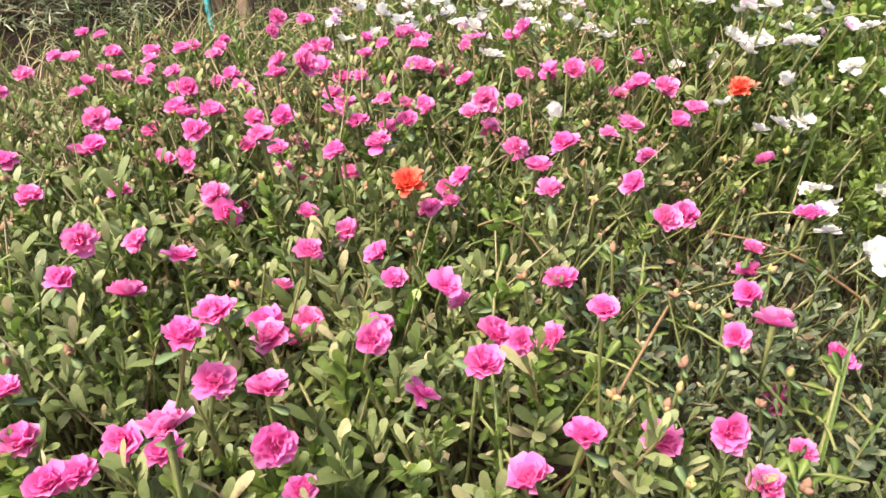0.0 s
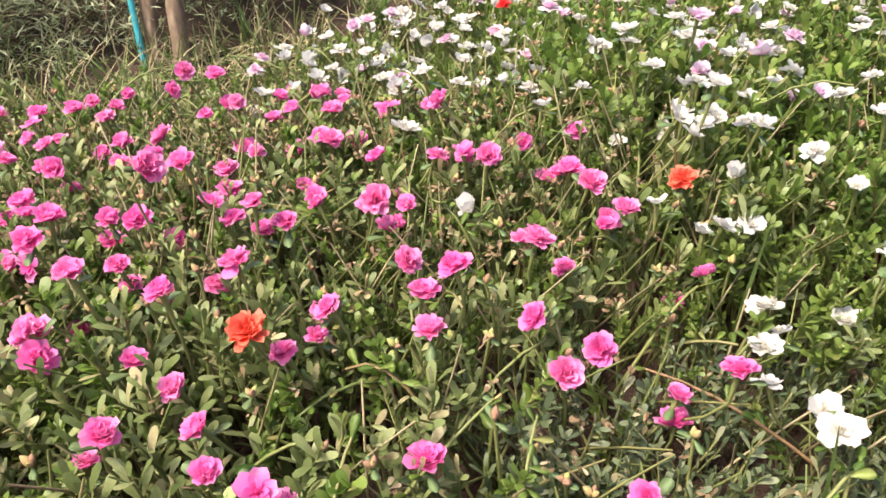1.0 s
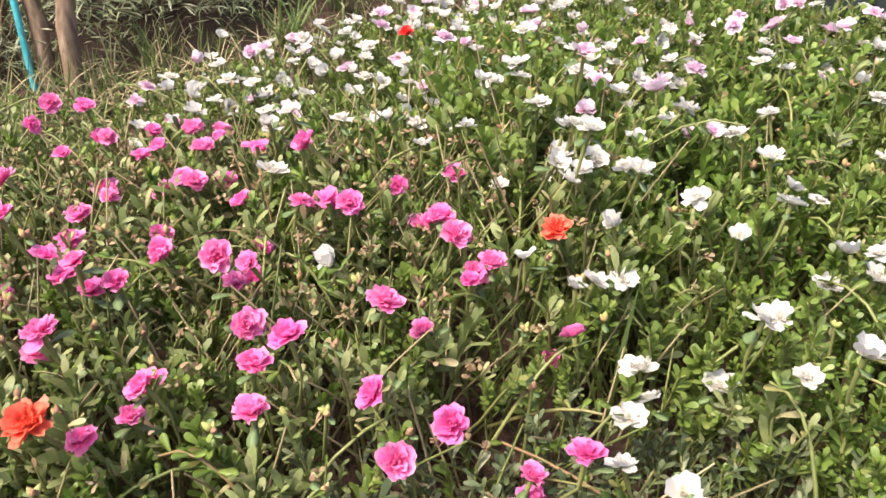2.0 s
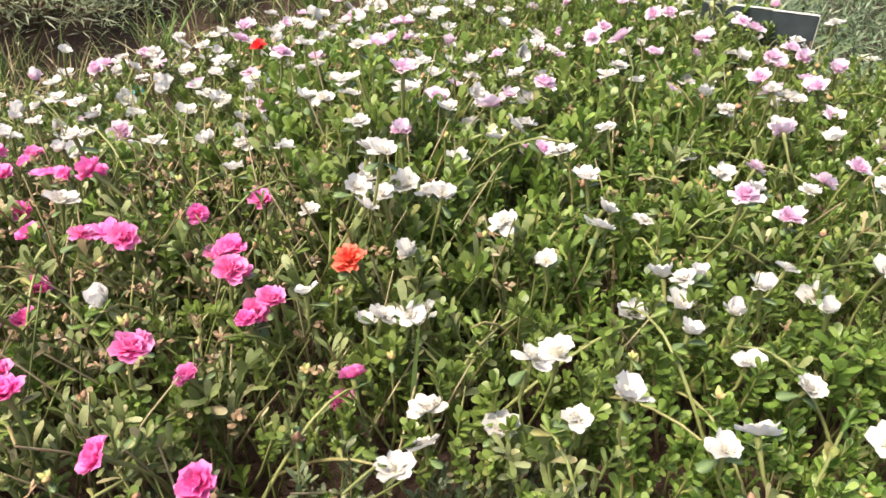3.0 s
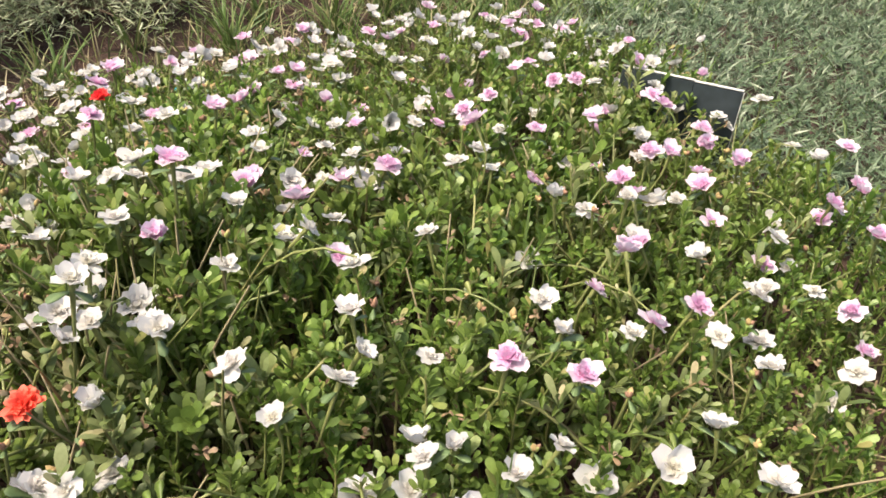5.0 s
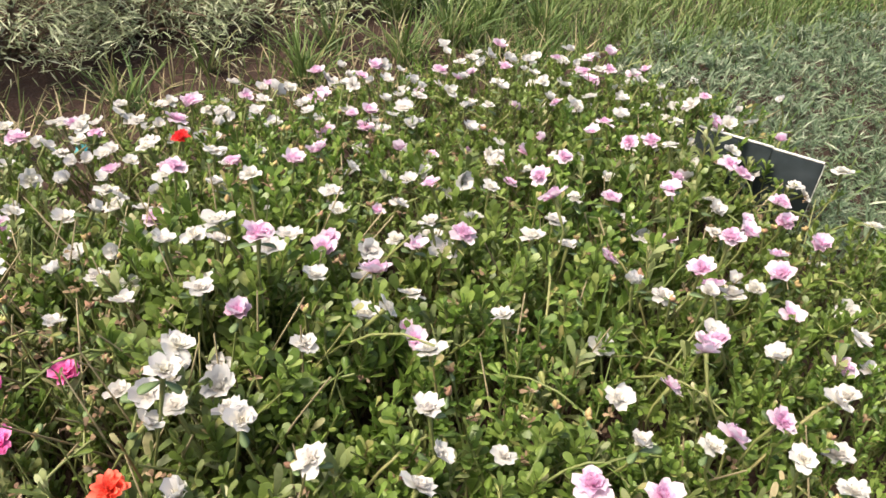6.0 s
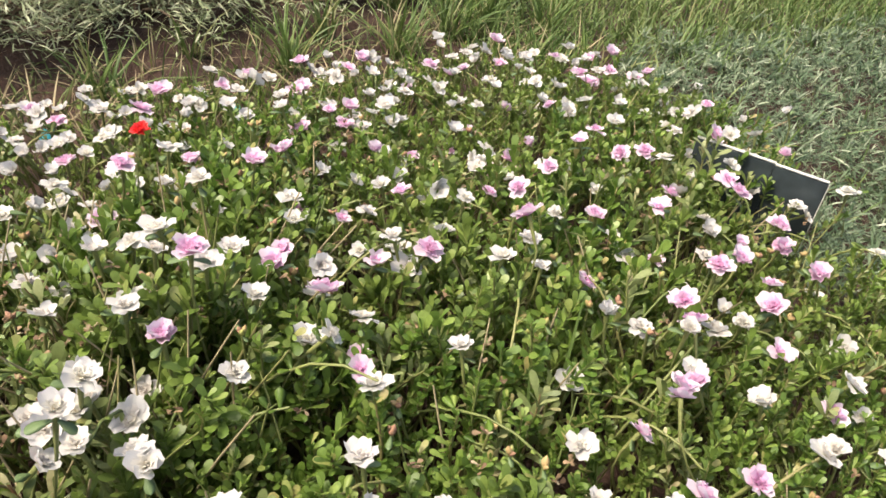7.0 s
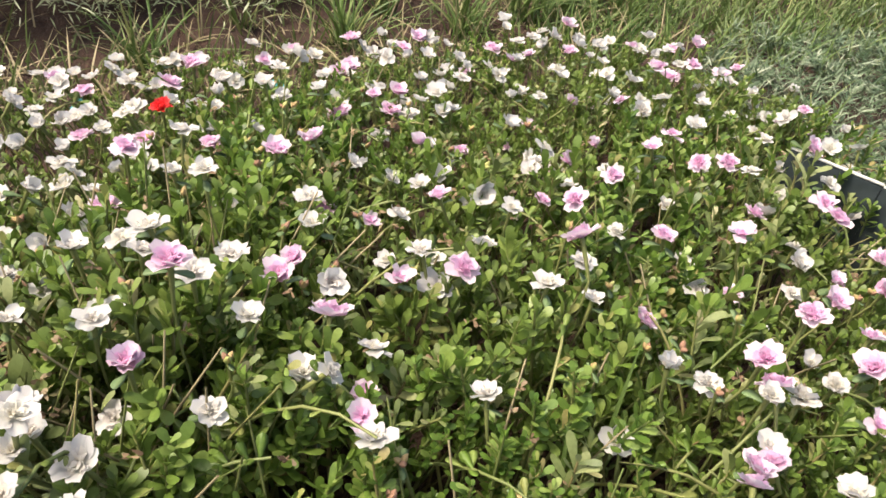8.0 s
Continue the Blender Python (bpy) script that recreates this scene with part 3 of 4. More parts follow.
    free = ((wx - 0.52) / 0.26) ** 2 + ((wy - 0.71) / 0.21) ** 2 < 1
    for hx, hy, hr in HOLLOWS:
        free &= (wx - hx) ** 2 + (wy - hy) ** 2 > (0.8 * hr) ** 2
    wx, wy = wx[free], wy[free]
    kind = own.integers(0, len(grey), len(wx))
    for k, (v, f, i) in enumerate(grey):
        at = kind == k
        n = at.sum()
        heap.spread(v, f, i, np.stack([wx[at], wy[at], np.zeros(n)], -1), turns(own.normal(0, 0.3, n), own.normal(0, 0.3, n), own.uniform(0, 6.28, n)), own.uniform(0.5, 0.85, n))
    # sprawling runners that cross the mat, each with a few leaves
    for k in range(480):
        x, y = rng.uniform(-0.9, 1.5), rng.uniform(0.35, 2.5)
        if not bool(inside(np.array(x), np.array(y), BED)):
            continue
        a, long = rng.uniform(0, 6.28), rng.uniform(0.09, 0.22)
        u = np.linspace(0, 1, 7)
        zz = 0.05 + (float(canopy(np.array([x]), np.array([y]))[0]) * rng.uniform(0.75, 1.16) - 0.05) * np.sin(u * rng.uniform(1.4, 2.2))
        bow = rng.uniform(-0.25, 0.25) * long * u * u
        line = np.stack([x + math.cos(a) * long * u - math.sin(a) * bow, y + math.sin(a) * long * u + math.cos(a) * bow, zz], -1)
        heap.add(*tube(line, np.linspace(0.0023, 0.0015, 7), 5), 1)
        m = 7
        w = rng.uniform(0.35, 1.0, m)
        spots = np.stack([np.interp(w, u, line[:, c]) for c in range(3)], -1)
        heap.spread(PADDLE[0], PADDLE[1], np.zeros(len(PADDLE[1]), int), spots, turns(rng.uniform(0, 0.9, m), rng.normal(0, 0.3, m), rng.uniform(0, 6.28, m)), rng.uniform(0.012, 0.022, m))
    # thin bare stalks that stick out of the mat, thickest among the pink flowers
    for k in range(1100):
        pinkish = k < 900
        x, y = (rng.uniform(-0.7, 0.6), 0.45 + 1.1 * math.sqrt(rng.random())) if pinkish else (rng.uniform(0.2, 1.45), rng.uniform(1.0, 2.4))
        if not bool(inside(np.array(x), np.array(y), BED)):
            continue
        top = float(canopy(np.array([x]), np.array([y]))[0]) * rng.uniform(0.9, 1.22)
        a, out = rng.uniform(0, 6.28), rng.uniform(0.04, 0.16)
        line = [(x + math.cos(a) * out * u ** 1.3, y + math.sin(a) * out * u ** 1.3, top * u) for u in (0.1, 0.45, 0.75, 1.0)]
        heap.add(*tube(line, (0.0016, 0.0015, 0.0013, 0.001), 4), 2 if rng.random() < 0.45 else 1)
    ob = new("purslane_foliage", heap.mesh("purslane_foliage", [LEAF, STEM, STRAW, SLIM, GREY]))
    return tagged(ob, "dense mat of small fleshy green purslane leaves and stems", "foliage", kind="stuff")


build_foliage()


# ---- flowers ----
def petal_sheet(width, notch, cup, ruffle, seed, rows=4, cols=8):
    """A broad petal, 1 long along +y, cupped, with a notched, wavy rim."""
    r = np.random.default_rng(seed)
    ph = r.uniform(0, 6.28, 3)
    v, f = [], []
    for i in range(rows):
        s = i / (rows - 1)
        w = width * (0.16 + 0.84 * math.sin(min(1.0, s * 1.25) * math.pi / 2) ** 1.1) * (1 - 0.06 * max(0, s - 0.8) / 0.2)
        for j in range(cols):
            u = math.sin(math.pi * (j / (cols - 1) - 0.5))
            rim = 0.5 + 0.5 * math.sqrt(1 - 0.97 * u * u) - notch * math.exp(-(u * 3.4) ** 2) + 0.022 * math.sin(u * 5 + ph[2]) + 0.008 * math.sin(u * 11 + ph[1])
            z = cup * (s ** 1.6) + 0.22 * width * u * u * s + ruffle * s * s * (math.sin(u * 5 + ph[0]) * 0.6 + math.sin(u * 9 + ph[1]) * 0.4)
            v.append((w * u, s * rim, z))
    for i in range(rows - 1):
        for j in range(cols - 1):
            a = i * cols + j
            f.append((a, a + 1, a + cols + 1, a + cols))
    return np.array(v), np.array(f)


def petal_mesh(name, shape, mat):
    return mesh_from(name, *petal_sheet(*shape), [mat])


def inner_mesh(name, rings, seed, mat, wide=0.35, ruffle=0.17):
    """Rings of small ruffled petals crowding round the flower's heart; 1 = length of an outer petal."""
    r = np.random.default_rng(seed)
    heap = Heap()
    for count, length, pitch in rings:
        turn = r.uniform(0, 6.28)
        for k in range(count):
            v, f = petal_sheet(wide * r.uniform(0.8, 1.2), 0.05, r.uniform(0.0, 0.3), ruffle, int(r.integers(1e6)), 3, 6)
            R = turns(np.array([radians(pitch + r.uniform(-14, 14))]), np.array([r.uniform(-0.35, 0.35)]), np.array([turn + (k + r.uniform(-0.25, 0.25)) * 6.283 / count]))
            heap.spread(v, f, np.zeros(len(f), int), np.array([[0, 0, 0.03]]), R, np.array([length * r.uniform(0.85, 1.15)]))
    return heap.mesh(name, [mat])


FULL = ((8, 0.92, 16), (8, 0.84, 34), (7, 0.74, 52), (6, 0.66, 68), (5, 0.58, 82))
SPIKY = ((11, 1.02, 10), (11, 0.92, 26), (10, 0.8, 44), (8, 0.66, 62), (6, 0.55, 78))
PALE_FULL = ((8, 0.74, 20), (8, 0.64, 38), (7, 0.54, 56), (6, 0.44, 74))
SINGLE = ((7, 0.6, 20), (6, 0.48, 40), (6, 0.34, 64))
KINDS = ("pink", "white", "blush", "orange", "red")
SHAPES = ((0.46, 0.14, 0.02, 0.1, 3), (0.42, 0.13, 0.12, 0.12, 10), (0.48, 0.11, 0.2, 0.1, 17), (0.41, 0.16, 0.16, 0.12, 24), (0.45, 0.09, 0.26, 0.11, 31), (0.43, 0.14, -0.04, 0.12, 38))
PETAL_MESHES = {c: [petal_mesh("petal", shape, PETALS[c]) for shape in SHAPES] for c in KINDS}
FULL_MESHES = {c: [inner_mesh("inner_petals", SPIKY, 90 + k, TUFTS[c], 0.22, 0.12) if c in ("orange", "red") else inner_mesh("inner_petals", FULL if c == "pink" else PALE_FULL, 90 + k, TUFTS[c]) for k in range(3)] for c in KINDS}
SINGLE_MESHES = {c: [inner_mesh("inner_petals", SINGLE, 70 + k, TUFTS[c]) for k in range(3)] for c in KINDS}
BRACT_MESH = mesh_from("bract_leaf", PADDLE[0], PADDLE[1], [BRACT])
LABELS = {
    "pink": "bright magenta-pink double purslane flower with ruffled petals",
    "white": "white purslane flower with five broad notched petals",
    "blush": "pale pink purslane flower with a deeper pink heart",
    "orange": "vivid orange double purslane flower among the others",
    "red": "single scarlet red purslane flower among white ones",
}


def flower(colour, x, y, z, r, leafy_neck=True):
    root = tagged(new(colour + "_purslane_flower"), LABELS[colour], "flower", colour + " flowers of the bed")
    root.location = (x, y, 0)
    tilt, way = abs(r.gauss(0, {"pink": 25, "orange": 5, "red": 5}.get(colour, 24))), r.uniform(0, 360)
    lean = Vector((math.sin(radians(way)) * math.sin(radians(tilt)), math.cos(radians(way)) * math.sin(radians(tilt)) - (0.3 if colour in ("orange", "red") else 0.08 if colour == "pink" else 0.0), math.cos(radians(tilt)))).normalized()
    head = Matrix.Translation(Vector((0, 0, z)) - lean * 0.007) @ lean.to_track_quat("Z", "Y").to_matrix().to_4x4() @ pose(0, 0, 0, 0, 0, r.uniform(0, 360))
    size = {"pink": 0.0178, "white": 0.0193, "blush": 0.0212, "orange": 0.0225, "red": 0.0195}[colour] * r.uniform(0.8, 1.2)
    openness = r.choice((r.uniform(-4, 14), r.uniform(8, 28), r.uniform(20, 52)))
    full = r.random() < {"pink": 0.95, "white": 0.12, "blush": 0.72, "orange": 1.0, "red": 1.0}[colour]
    for k in range(5):
        me = r.choice(PETAL_MESHES[colour])
        part("petal", me, root, head @ pose(0, 0, 0, 0, 0, 72 * k + r.uniform(-9, 9)) @ pose(0, 0, 0, openness + r.uniform(-14, 14), r.uniform(-14, 14), 0) @ Matrix.Scale(size * r.uniform(0.86, 1.12), 4))
    part("inner_petals", r.choice((FULL_MESHES if full else SINGLE_MESHES)[colour]), root, head @ Matrix.Scale(size, 4), "crowded ruffled inner petals")
    neck = head.translation - lean * 0.012
    foot = Vector((r.uniform(-0.09, 0.09), r.uniform(-0.03, 0.1), 0.0))
    line = []
    for k in range(7):
        u = k / 6
        p = (1 - u) ** 3 * foot + 3 * (1 - u) ** 2 * u * (foot + Vector((0, 0, z * 0.4))) + 3 * (1 - u) * u * u * (neck - lean * z * 0.35) + u ** 3 * (head.translation - lean * 0.001)
        line.append(p)
    v, f = tube([tuple(p) for p in line], (0.0016, 0.0016, 0.0015, 0.0014, 0.0014, 0.0017, 0.0032), 5)
    part("stem", mesh_from("stem", v, f, [STEM]), root)
    for k in range(r.choice((1, 1, 2)) if leafy_neck else 0):
        part("leaf", BRACT_MESH, root, Matrix.Translation(neck) @ lean.to_track_quat("Z", "Y").to_matrix().to_4x4() @ pose(0, 0, 0, 0, 0, 150 * k + r.uniform(0, 60)) @ pose(0, 0, 0, r.uniform(-15, 30)) @ Matrix.Scale(r.uniform(0.015, 0.025), 4))
    return root


dice = random.Random(11)
for colour, places in BLOOMS:
    for x, y, z in places:
        flower(colour, x, y, z, dice)

# the crowded rims of the bed, where single flowers are hard to tell apart
taken = [(x, y) for _, places in BLOOMS for x, y, z in places]
for wanted, kinds, (x0, x1, y0, y1), (z0, z1), apart in (
    (140, ("white", "white", "white", "blush"), (-0.1, 1.5, 1.95, 2.74), (0.1, 0.16), 0.032),
    (48, ("white", "white", "white", "blush"), (-0.15, 0.55, 1.5, 2.05), (0.13, 0.19), 0.034),
    (26, ("white", "white", "blush"), (0.5, 1.35, 1.62, 2.0), (0.14, 0.19), 0.05),
    (42, ("pink",), (-0.62, 0.05, 0.95, 1.52), (0.15, 0.2), 0.036),
    (12, ("blush", "white"), (1.4, 1.74, 1.2, 1.85), (0.11, 0.15), 0.05),
    (20, ("white", "white", "white", "blush"), (0.05, 0.42, 1.55, 2.08), (0.15, 0.19), 0.03),
):
    made, tries = 0, 0
    while made < wanted and tries < 4000:
        tries += 1
        x, y = dice.uniform(x0, x1), dice.uniform(y0, y1)
        spare = apart
        if dice.random() < 0.5:   # crowd up to a neighbour
            a, b = dice.choice(taken)
            x, y, spare = a + dice.uniform(-0.035, 0.035), b + dice.uniform(-0.035, 0.035), 0.02
            if not (x0 < x < x1 and y0 < y < y1):
                continue
        if beyond(x, y)[0] < -0.02 and bool(inside(np.array(x), np.array(y), BED)) and min((x - a) ** 2 + (y - b) ** 2 for a, b in taken) > spare ** 2:
            taken.append((x, y))
            flower(dice.choice(kinds), x, y, dice.uniform(z0, z1), dice, False)
            made += 1


# ---- buds ----
def bud_mesh(name, colours):
    """A plump pointed bud, 1 long along +z."""
    rows, sides = 6, 6
    v, f = [], []
    for i in range(rows):
        u = i / (rows - 1)
        w = 0.36 * math.sin(math.pi * (0.08 + 0.9 * u)) ** 0.8 * (1 - 0.35 * u)
        for k in range(sides):
            g = 2 * math.pi * k / sides
            v.append((w * math.cos(g) * (1 + 0.12 * math.cos(2 * g)), w * math.sin(g), u))
    for i in range(rows - 1):
        for k in range(sides):
            f.append((i * sides + k, i * sides + (k + 1) % sides, (i + 1) * sides + (k + 1) % sides, (i + 1) * sides + k))
    return mesh_from(name, v, np.array(f), [colours])


BUD_SKINS = [leafy("green_bud", [(0.0, (0.27, 0.3, 0.09)), (1.0, (0.38, 0.38, 0.14))], 0.5, 0.1), leafy("ochre_bud", [(0.0, (0.36, 0.27, 0.1)), (1.0, (0.46, 0.32, 0.17))], 0.7, 0.1),
             leafy("withered_bud", [(0.0, (0.22, 0.12, 0.07)), (1.0, (0.35, 0.2, 0.14))], 0.8, 0.1)]
BUD_MESHES = [bud_mesh("bud", m) for m in BUD_SKINS]


def bud_cluster(x, y, z, r, meshes=BUD_MESHES):
    root = tagged(new("bud_cluster"), "cluster of small green and ochre flower buds on a stem", "flower bud", "bud clusters of the bed")
    root.location = (x, y, 0)
    top = Vector((0, 0, z))
    foot = Vector((r.uniform(-0.04, 0.04), r.uniform(-0.03, 0.05), 0))
    line = [foot.lerp(top, u) + Vector((0.01 * math.sin(3 * u), 0, 0)) * (1 - u) for u in (0, 0.25, 0.5, 0.75, 1.0)]
    v, f = tube([tuple(p) for p in line], (0.0022, 0.0021, 0.002, 0.0018, 0.002), 5)
    part("stem", mesh_from("stem", v, f, [STEM]), root)
    for k in range(r.choice((2, 3, 3))):
        part("bud", r.choice(meshes), root, Matrix.Translation(top) @ pose(0, 0, -0.001, r.uniform(10, 55), 0, 120 * k + r.uniform(0, 60)) @ Matrix.Scale(r.uniform(0.008, 0.013), 4))
    for k in range(2):
        part("leaf", BRACT_MESH, root, Matrix.Translation(top) @ pose(0, 0, -0.004, 0, 0, 170 * k + r.uniform(0, 60)) @ pose(0, 0, 0, r.uniform(-10, 35)) @ Matrix.Scale(r.uniform(0.01, 0.018), 4))
    return root


made = 0
while made < 180:
    x, y = dice.uniform(-0.5, 1.45), dice.uniform(0.45, 2.1)
    if bool(inside(np.array(x), np.array(y), BED)) and min((x - a) ** 2 + (y - b) ** 2 for a, b in taken) > 0.022 ** 2:
        taken.append((x, y))
        bud_cluster(x, y, float(canopy(np.array([x]), np.array([y]))[0]) * dice.uniform(0.9, 1.12), dice)
        made += 1


made = 0
while made < 70:
    x, y = dice.uniform(-0.45, 0.4), dice.uniform(0.5, 1.4)
    if bool(inside(np.array(x), np.array(y), BED)) and min((x - a) ** 2 + (y - b) ** 2 for a, b in taken) > 0.016 ** 2:
        taken.append((x, y))
        bud_cluster(x, y, float(canopy(np.array([x]), np.array([y]))[0]) * dice.uniform(0.92, 1.12), dice, BUD_MESHES[1:])
        made += 1


def withered():
    """Spent, crumpled blossoms caught in the top of the mat."""
    r = np.random.default_rng(77)
    heap = Heap()
    n = 620
    X = np.concatenate([r.uniform(-0.6, 0.5, 420), r.uniform(0.2, 1.45, 200)])
    Y = np.concatenate([0.5 + 0.95 * np.sqrt(r.random(420)), r.uniform(0.95, 2.2, 200)])
    keep = inside(X, Y, BED)
    X, Y = X[keep], Y[keep]
    Z = canopy(X, Y) * r.uniform(0.88, 1.1, len(X))
    for k in range(6):
        m = len(X)
        spots = np.stack([X + r.normal(0, 0.003, m), Y + r.normal(0, 0.003, m), Z + r.normal(0, 0.002, m)], -1)
        rots = turns(r.uniform(-0.4, 1.4, m), r.normal(0, 0.6, m), r.uniform(0, 6.28, m))
        heap.spread(LANCE[0], LANCE[1], np.zeros(len(LANCE[1]), int), spots, rots, np.stack([r.uniform(0.008, 0.02, m), r.uniform(0.005, 0.01, m), np.full(m, 0.008)], -1))
    skin = leafy("spent_blossom", [(0.0, (0.12, 0.07, 0.045)), (0.5, (0.23, 0.155, 0.09)), (0.8, (0.29, 0.2, 0.125)), (1.0, (0.4, 0.34, 0.24))], 0.85, 0.2)
    return tagged(new("spent_blossoms", heap.mesh("spent_blossoms", [skin])), "withered tan and dull pink blossoms among the leaves", "spent flowers", kind="stuff")


withered()


# ---- slate sign ----
def box(size, bevel=0.002):
    bm = bmesh.new()
    bmesh.ops.create_cube(bm, size=1.0)
    bmesh.ops.scale(bm, vec=size, verts=bm.verts)
    bmesh.ops.bevel(bm, geom=bm.edges[:], offset=bevel, segments=2, affect="EDGES")
    return bm


def bm_mesh(name, bm, mat):
    me = bpy.data.meshes.new(name)
    bm.to_mesh(me)
    bm.free()
    me.materials.append(mat)
    return me


def sign():
    root = tagged(new("bed_edging_panel"), "dark slate panel with a pale top edge in the bed", "panel")
    root.matrix_world = pose(1.392, 2.043, 0, 0, 0, math.degrees(math.atan2(-0.118, 0.217)))
    for x, y, wide, label in ((0.079, 0.0, 0.096, "smooth slate plate"), (-0.044, 0.006, 0.15, "slate plate set a little further back")):
        plate = part("plate", bm_mesh("plate", box((wide, 0.007, 0.187)), PLATE), root, pose(x, y, 0.0935), label)
        part("top_edge", bm_mesh("top_edge", box((wide, 0.008, 0.0026), 0.0008), PLATE_EDGE), plate, pose(0, 0, 0.095), "pale top edge")
    part("side_edge", bm_mesh("side_edge", box((0.0018, 0.0075, 0.183), 0.0006), PLATE_EDGE), root, pose(0.128, 0, 0.0935), "pale side edge")


sign()


# ---- posts ----
def post(x, y, radius, lean, seed, label):
    root = tagged(new("wooden_post"), label, "post")
    root.location = (x, y, 0)
    r = np.random.default_rng(seed)
    k = 14
    line = [(lean[0] * u + 0.006 * r.normal(), lean[1] * u + 0.006 * r.normal(), -0.05 + 1.25 * u) for u in np.linspace(0, 1, k)]
    v, f = tube(line, radius * r.uniform(0.9, 1.08, k), 12)
    part("pole", mesh_from("pole", v, f, [WOOD]), root)
    return root


post(-0.487, 2.01, 0.02, (-0.19, 0.56), 5, "weathered grey-brown wooden post stuck in the soil")
post(-0.41, 1.965, 0.021, (0.0, 0.5), 8, "smooth brown wooden post beside a second one")
strip = tagged(new("teal_hose"), "teal plastic hose standing against a wooden post", "hose")
strip.location = (-0.512, 1.995, 0)
v, f = tube([(0.004, -0.013, -0.03), (-0.03, 0.09, 0.2), (-0.078, 0.225, 0.5), (-0.14, 0.405, 0.9)], (0.008, 0.008, 0.008, 0.008), 8)
part("hose", mesh_from("hose", v, f, [TEAL]), strip)


# ---- hedge of silver-leaved shrubs on the bank ----
def shrub(cx, cy, radius, height, seed, low=0.18):
    r = np.random.default_rng(seed)
    base = float(ground_height(np.array(cx), np.array(cy)))
    root = tagged(new("silver_shrub"), "grey-green shrub with narrow silvery leaves on a soil bank", "shrub", "hedge of shrubs behind the bed")
    root.location = (cx, cy, base)
    wood, leaves = Heap(), Heap()
    for k in range(60):
        a, up = r.uniform(0, 6.28), low + (1 - low) * r.uniform(0.0, 1.0) ** 1.2
        reach = radius * math.sqrt(max(0.05, 1 - 0.85 * up * up)) * r.uniform(0.7, 1.12)
        tip = np.array((math.cos(a) * reach, math.sin(a) * reach, height * up * r.uniform(0.85, 1.1)))
        mid = tip * (0.45, 0.45, 0.62) + r.normal(0, 0.02, 3)
        wood.add(*tube([(0.02 * math.cos(a), 0.02 * math.sin(a), -0.03), mid * 0.5, mid, tip], (0.006, 0.005, 0.004, 0.0015), 4), 0)
        # leafy twigs along the outer half
        n = 100
        u = r.uniform(0.4, 1.05, n)
        centre = mid[None] * (1 - u[:, None]) + tip[None] * u[:, None]
        spots = centre + r.normal(0, 1, (n, 3)) * np.array((0.045, 0.045, 0.03))
        rots = turns(r.uniform(-0.5, 1.1, n), r.uniform(-0.6, 0.6, n), a - 1.57 + r.normal(0, 1.1, n))
        size = r.uniform(0.02, 0.04, n)
        leaves.spread(STRIP[0], STRIP[1], np.zeros(len(STRIP[1]), int), spots, rots, np.stack([size * 0.7, size, size * 1.3], -1))
    part("woody_frame", wood.mesh("woody_frame", [WOOD]), root, None, "bare grey-brown branching wood")
    part("crown", leaves.mesh("crown", [HEDGE]), root)
    return root


for k, (s, d, rad, hi) in enumerate(((-0.95, 0.72, 0.38, 0.36), (-0.5, 0.66, 0.37, 0.36), (-0.08, 0.64, 0.37, 0.38), (0.36, 0.67, 0.38, 0.36), (0.76, 0.64, 0.36, 0.36), (1.14, 0.68, 0.36, 0.36), (1.52, 0.68, 0.36, 0.34), (1.92, 0.74, 0.34, 0.33), (2.3, 0.74, 0.33, 0.32), (2.66, 0.9, 0.3, 0.28), (0.1, 1.2, 0.42, 0.5), (0.85, 1.2, 0.42, 0.5), (1.55, 1.25, 0.42, 0.48), (-0.75, 1.2, 0.42, 0.5))):
    shrub(-0.6 + s * 0.78 - d * 0.625, 1.55 + s * 0.625 + d * 0.78, rad, hi, 300 + k, 0.03 if s < 0.5 else 0.18)


# ---- grass ----
BLADES = [blade_mesh(3, b) for b in (0.15, 0.35, 0.6)]


def tuft(x, y, count, length, seed):
    r = np.random.default_rng(seed)
    root = tagged(new("grass_tuft"), "upright tuft of long green grass blades on the soil", "grass tuft", "grass tufts below the hedge")
    root.location = (x, y, float(ground_height(np.array(x), np.array(y))))
    for v, f in BLADES:
        n = count // 3
        heap = Heap()
        spots = np.stack([r.normal(0, 0.018, n), r.normal(0, 0.018, n), np.full(n, -0.01)], -1)
        rots = turns(r.normal(-0.25, 0.22, n), r.normal(0, 0.2, n), r.uniform(0, 6.28, n))
        size = length * r.uniform(0.55, 1.1, n)
        heap.spread(v, f, np.zeros(len(f), int), spots, rots, np.stack([np.full(n, 0.16), size, size], -1))
        part("blade_spray", heap.mesh("blade_spray", [GRASS]), root)
    return root


k = 0
for s, d, count, length in ((-0.15, 0.32, 18, 0.16), (0.25, 0.2, 15, 0.14), (0.62, 0.26, 18, 0.15), (0.95, 0.2, 36, 0.2), (1.2, 0.34, 20, 0.16), (1.42, 0.2, 48, 0.24), (1.58, 0.34, 36, 0.24), (1.75, 0.22, 48, 0.22), (1.95, 0.25, 60, 0.26), (2.12, 0.3, 60, 0.24), (2.3, 0.22, 60, 0.22), (2.25, 0.45, 60, 0.26), (2.5, 0.35, 60, 0.22), (0.05, 0.42, 20, 0.18), (-0.4, 0.4, 24, 0.2), (1.9, 0.5, 50, 0.26)):
    tuft(-0.6 + s * 0.78 - d * 0.625, 1.55 + s * 0.625 + d * 0.78, count, length, 500 + k)
    k += 1


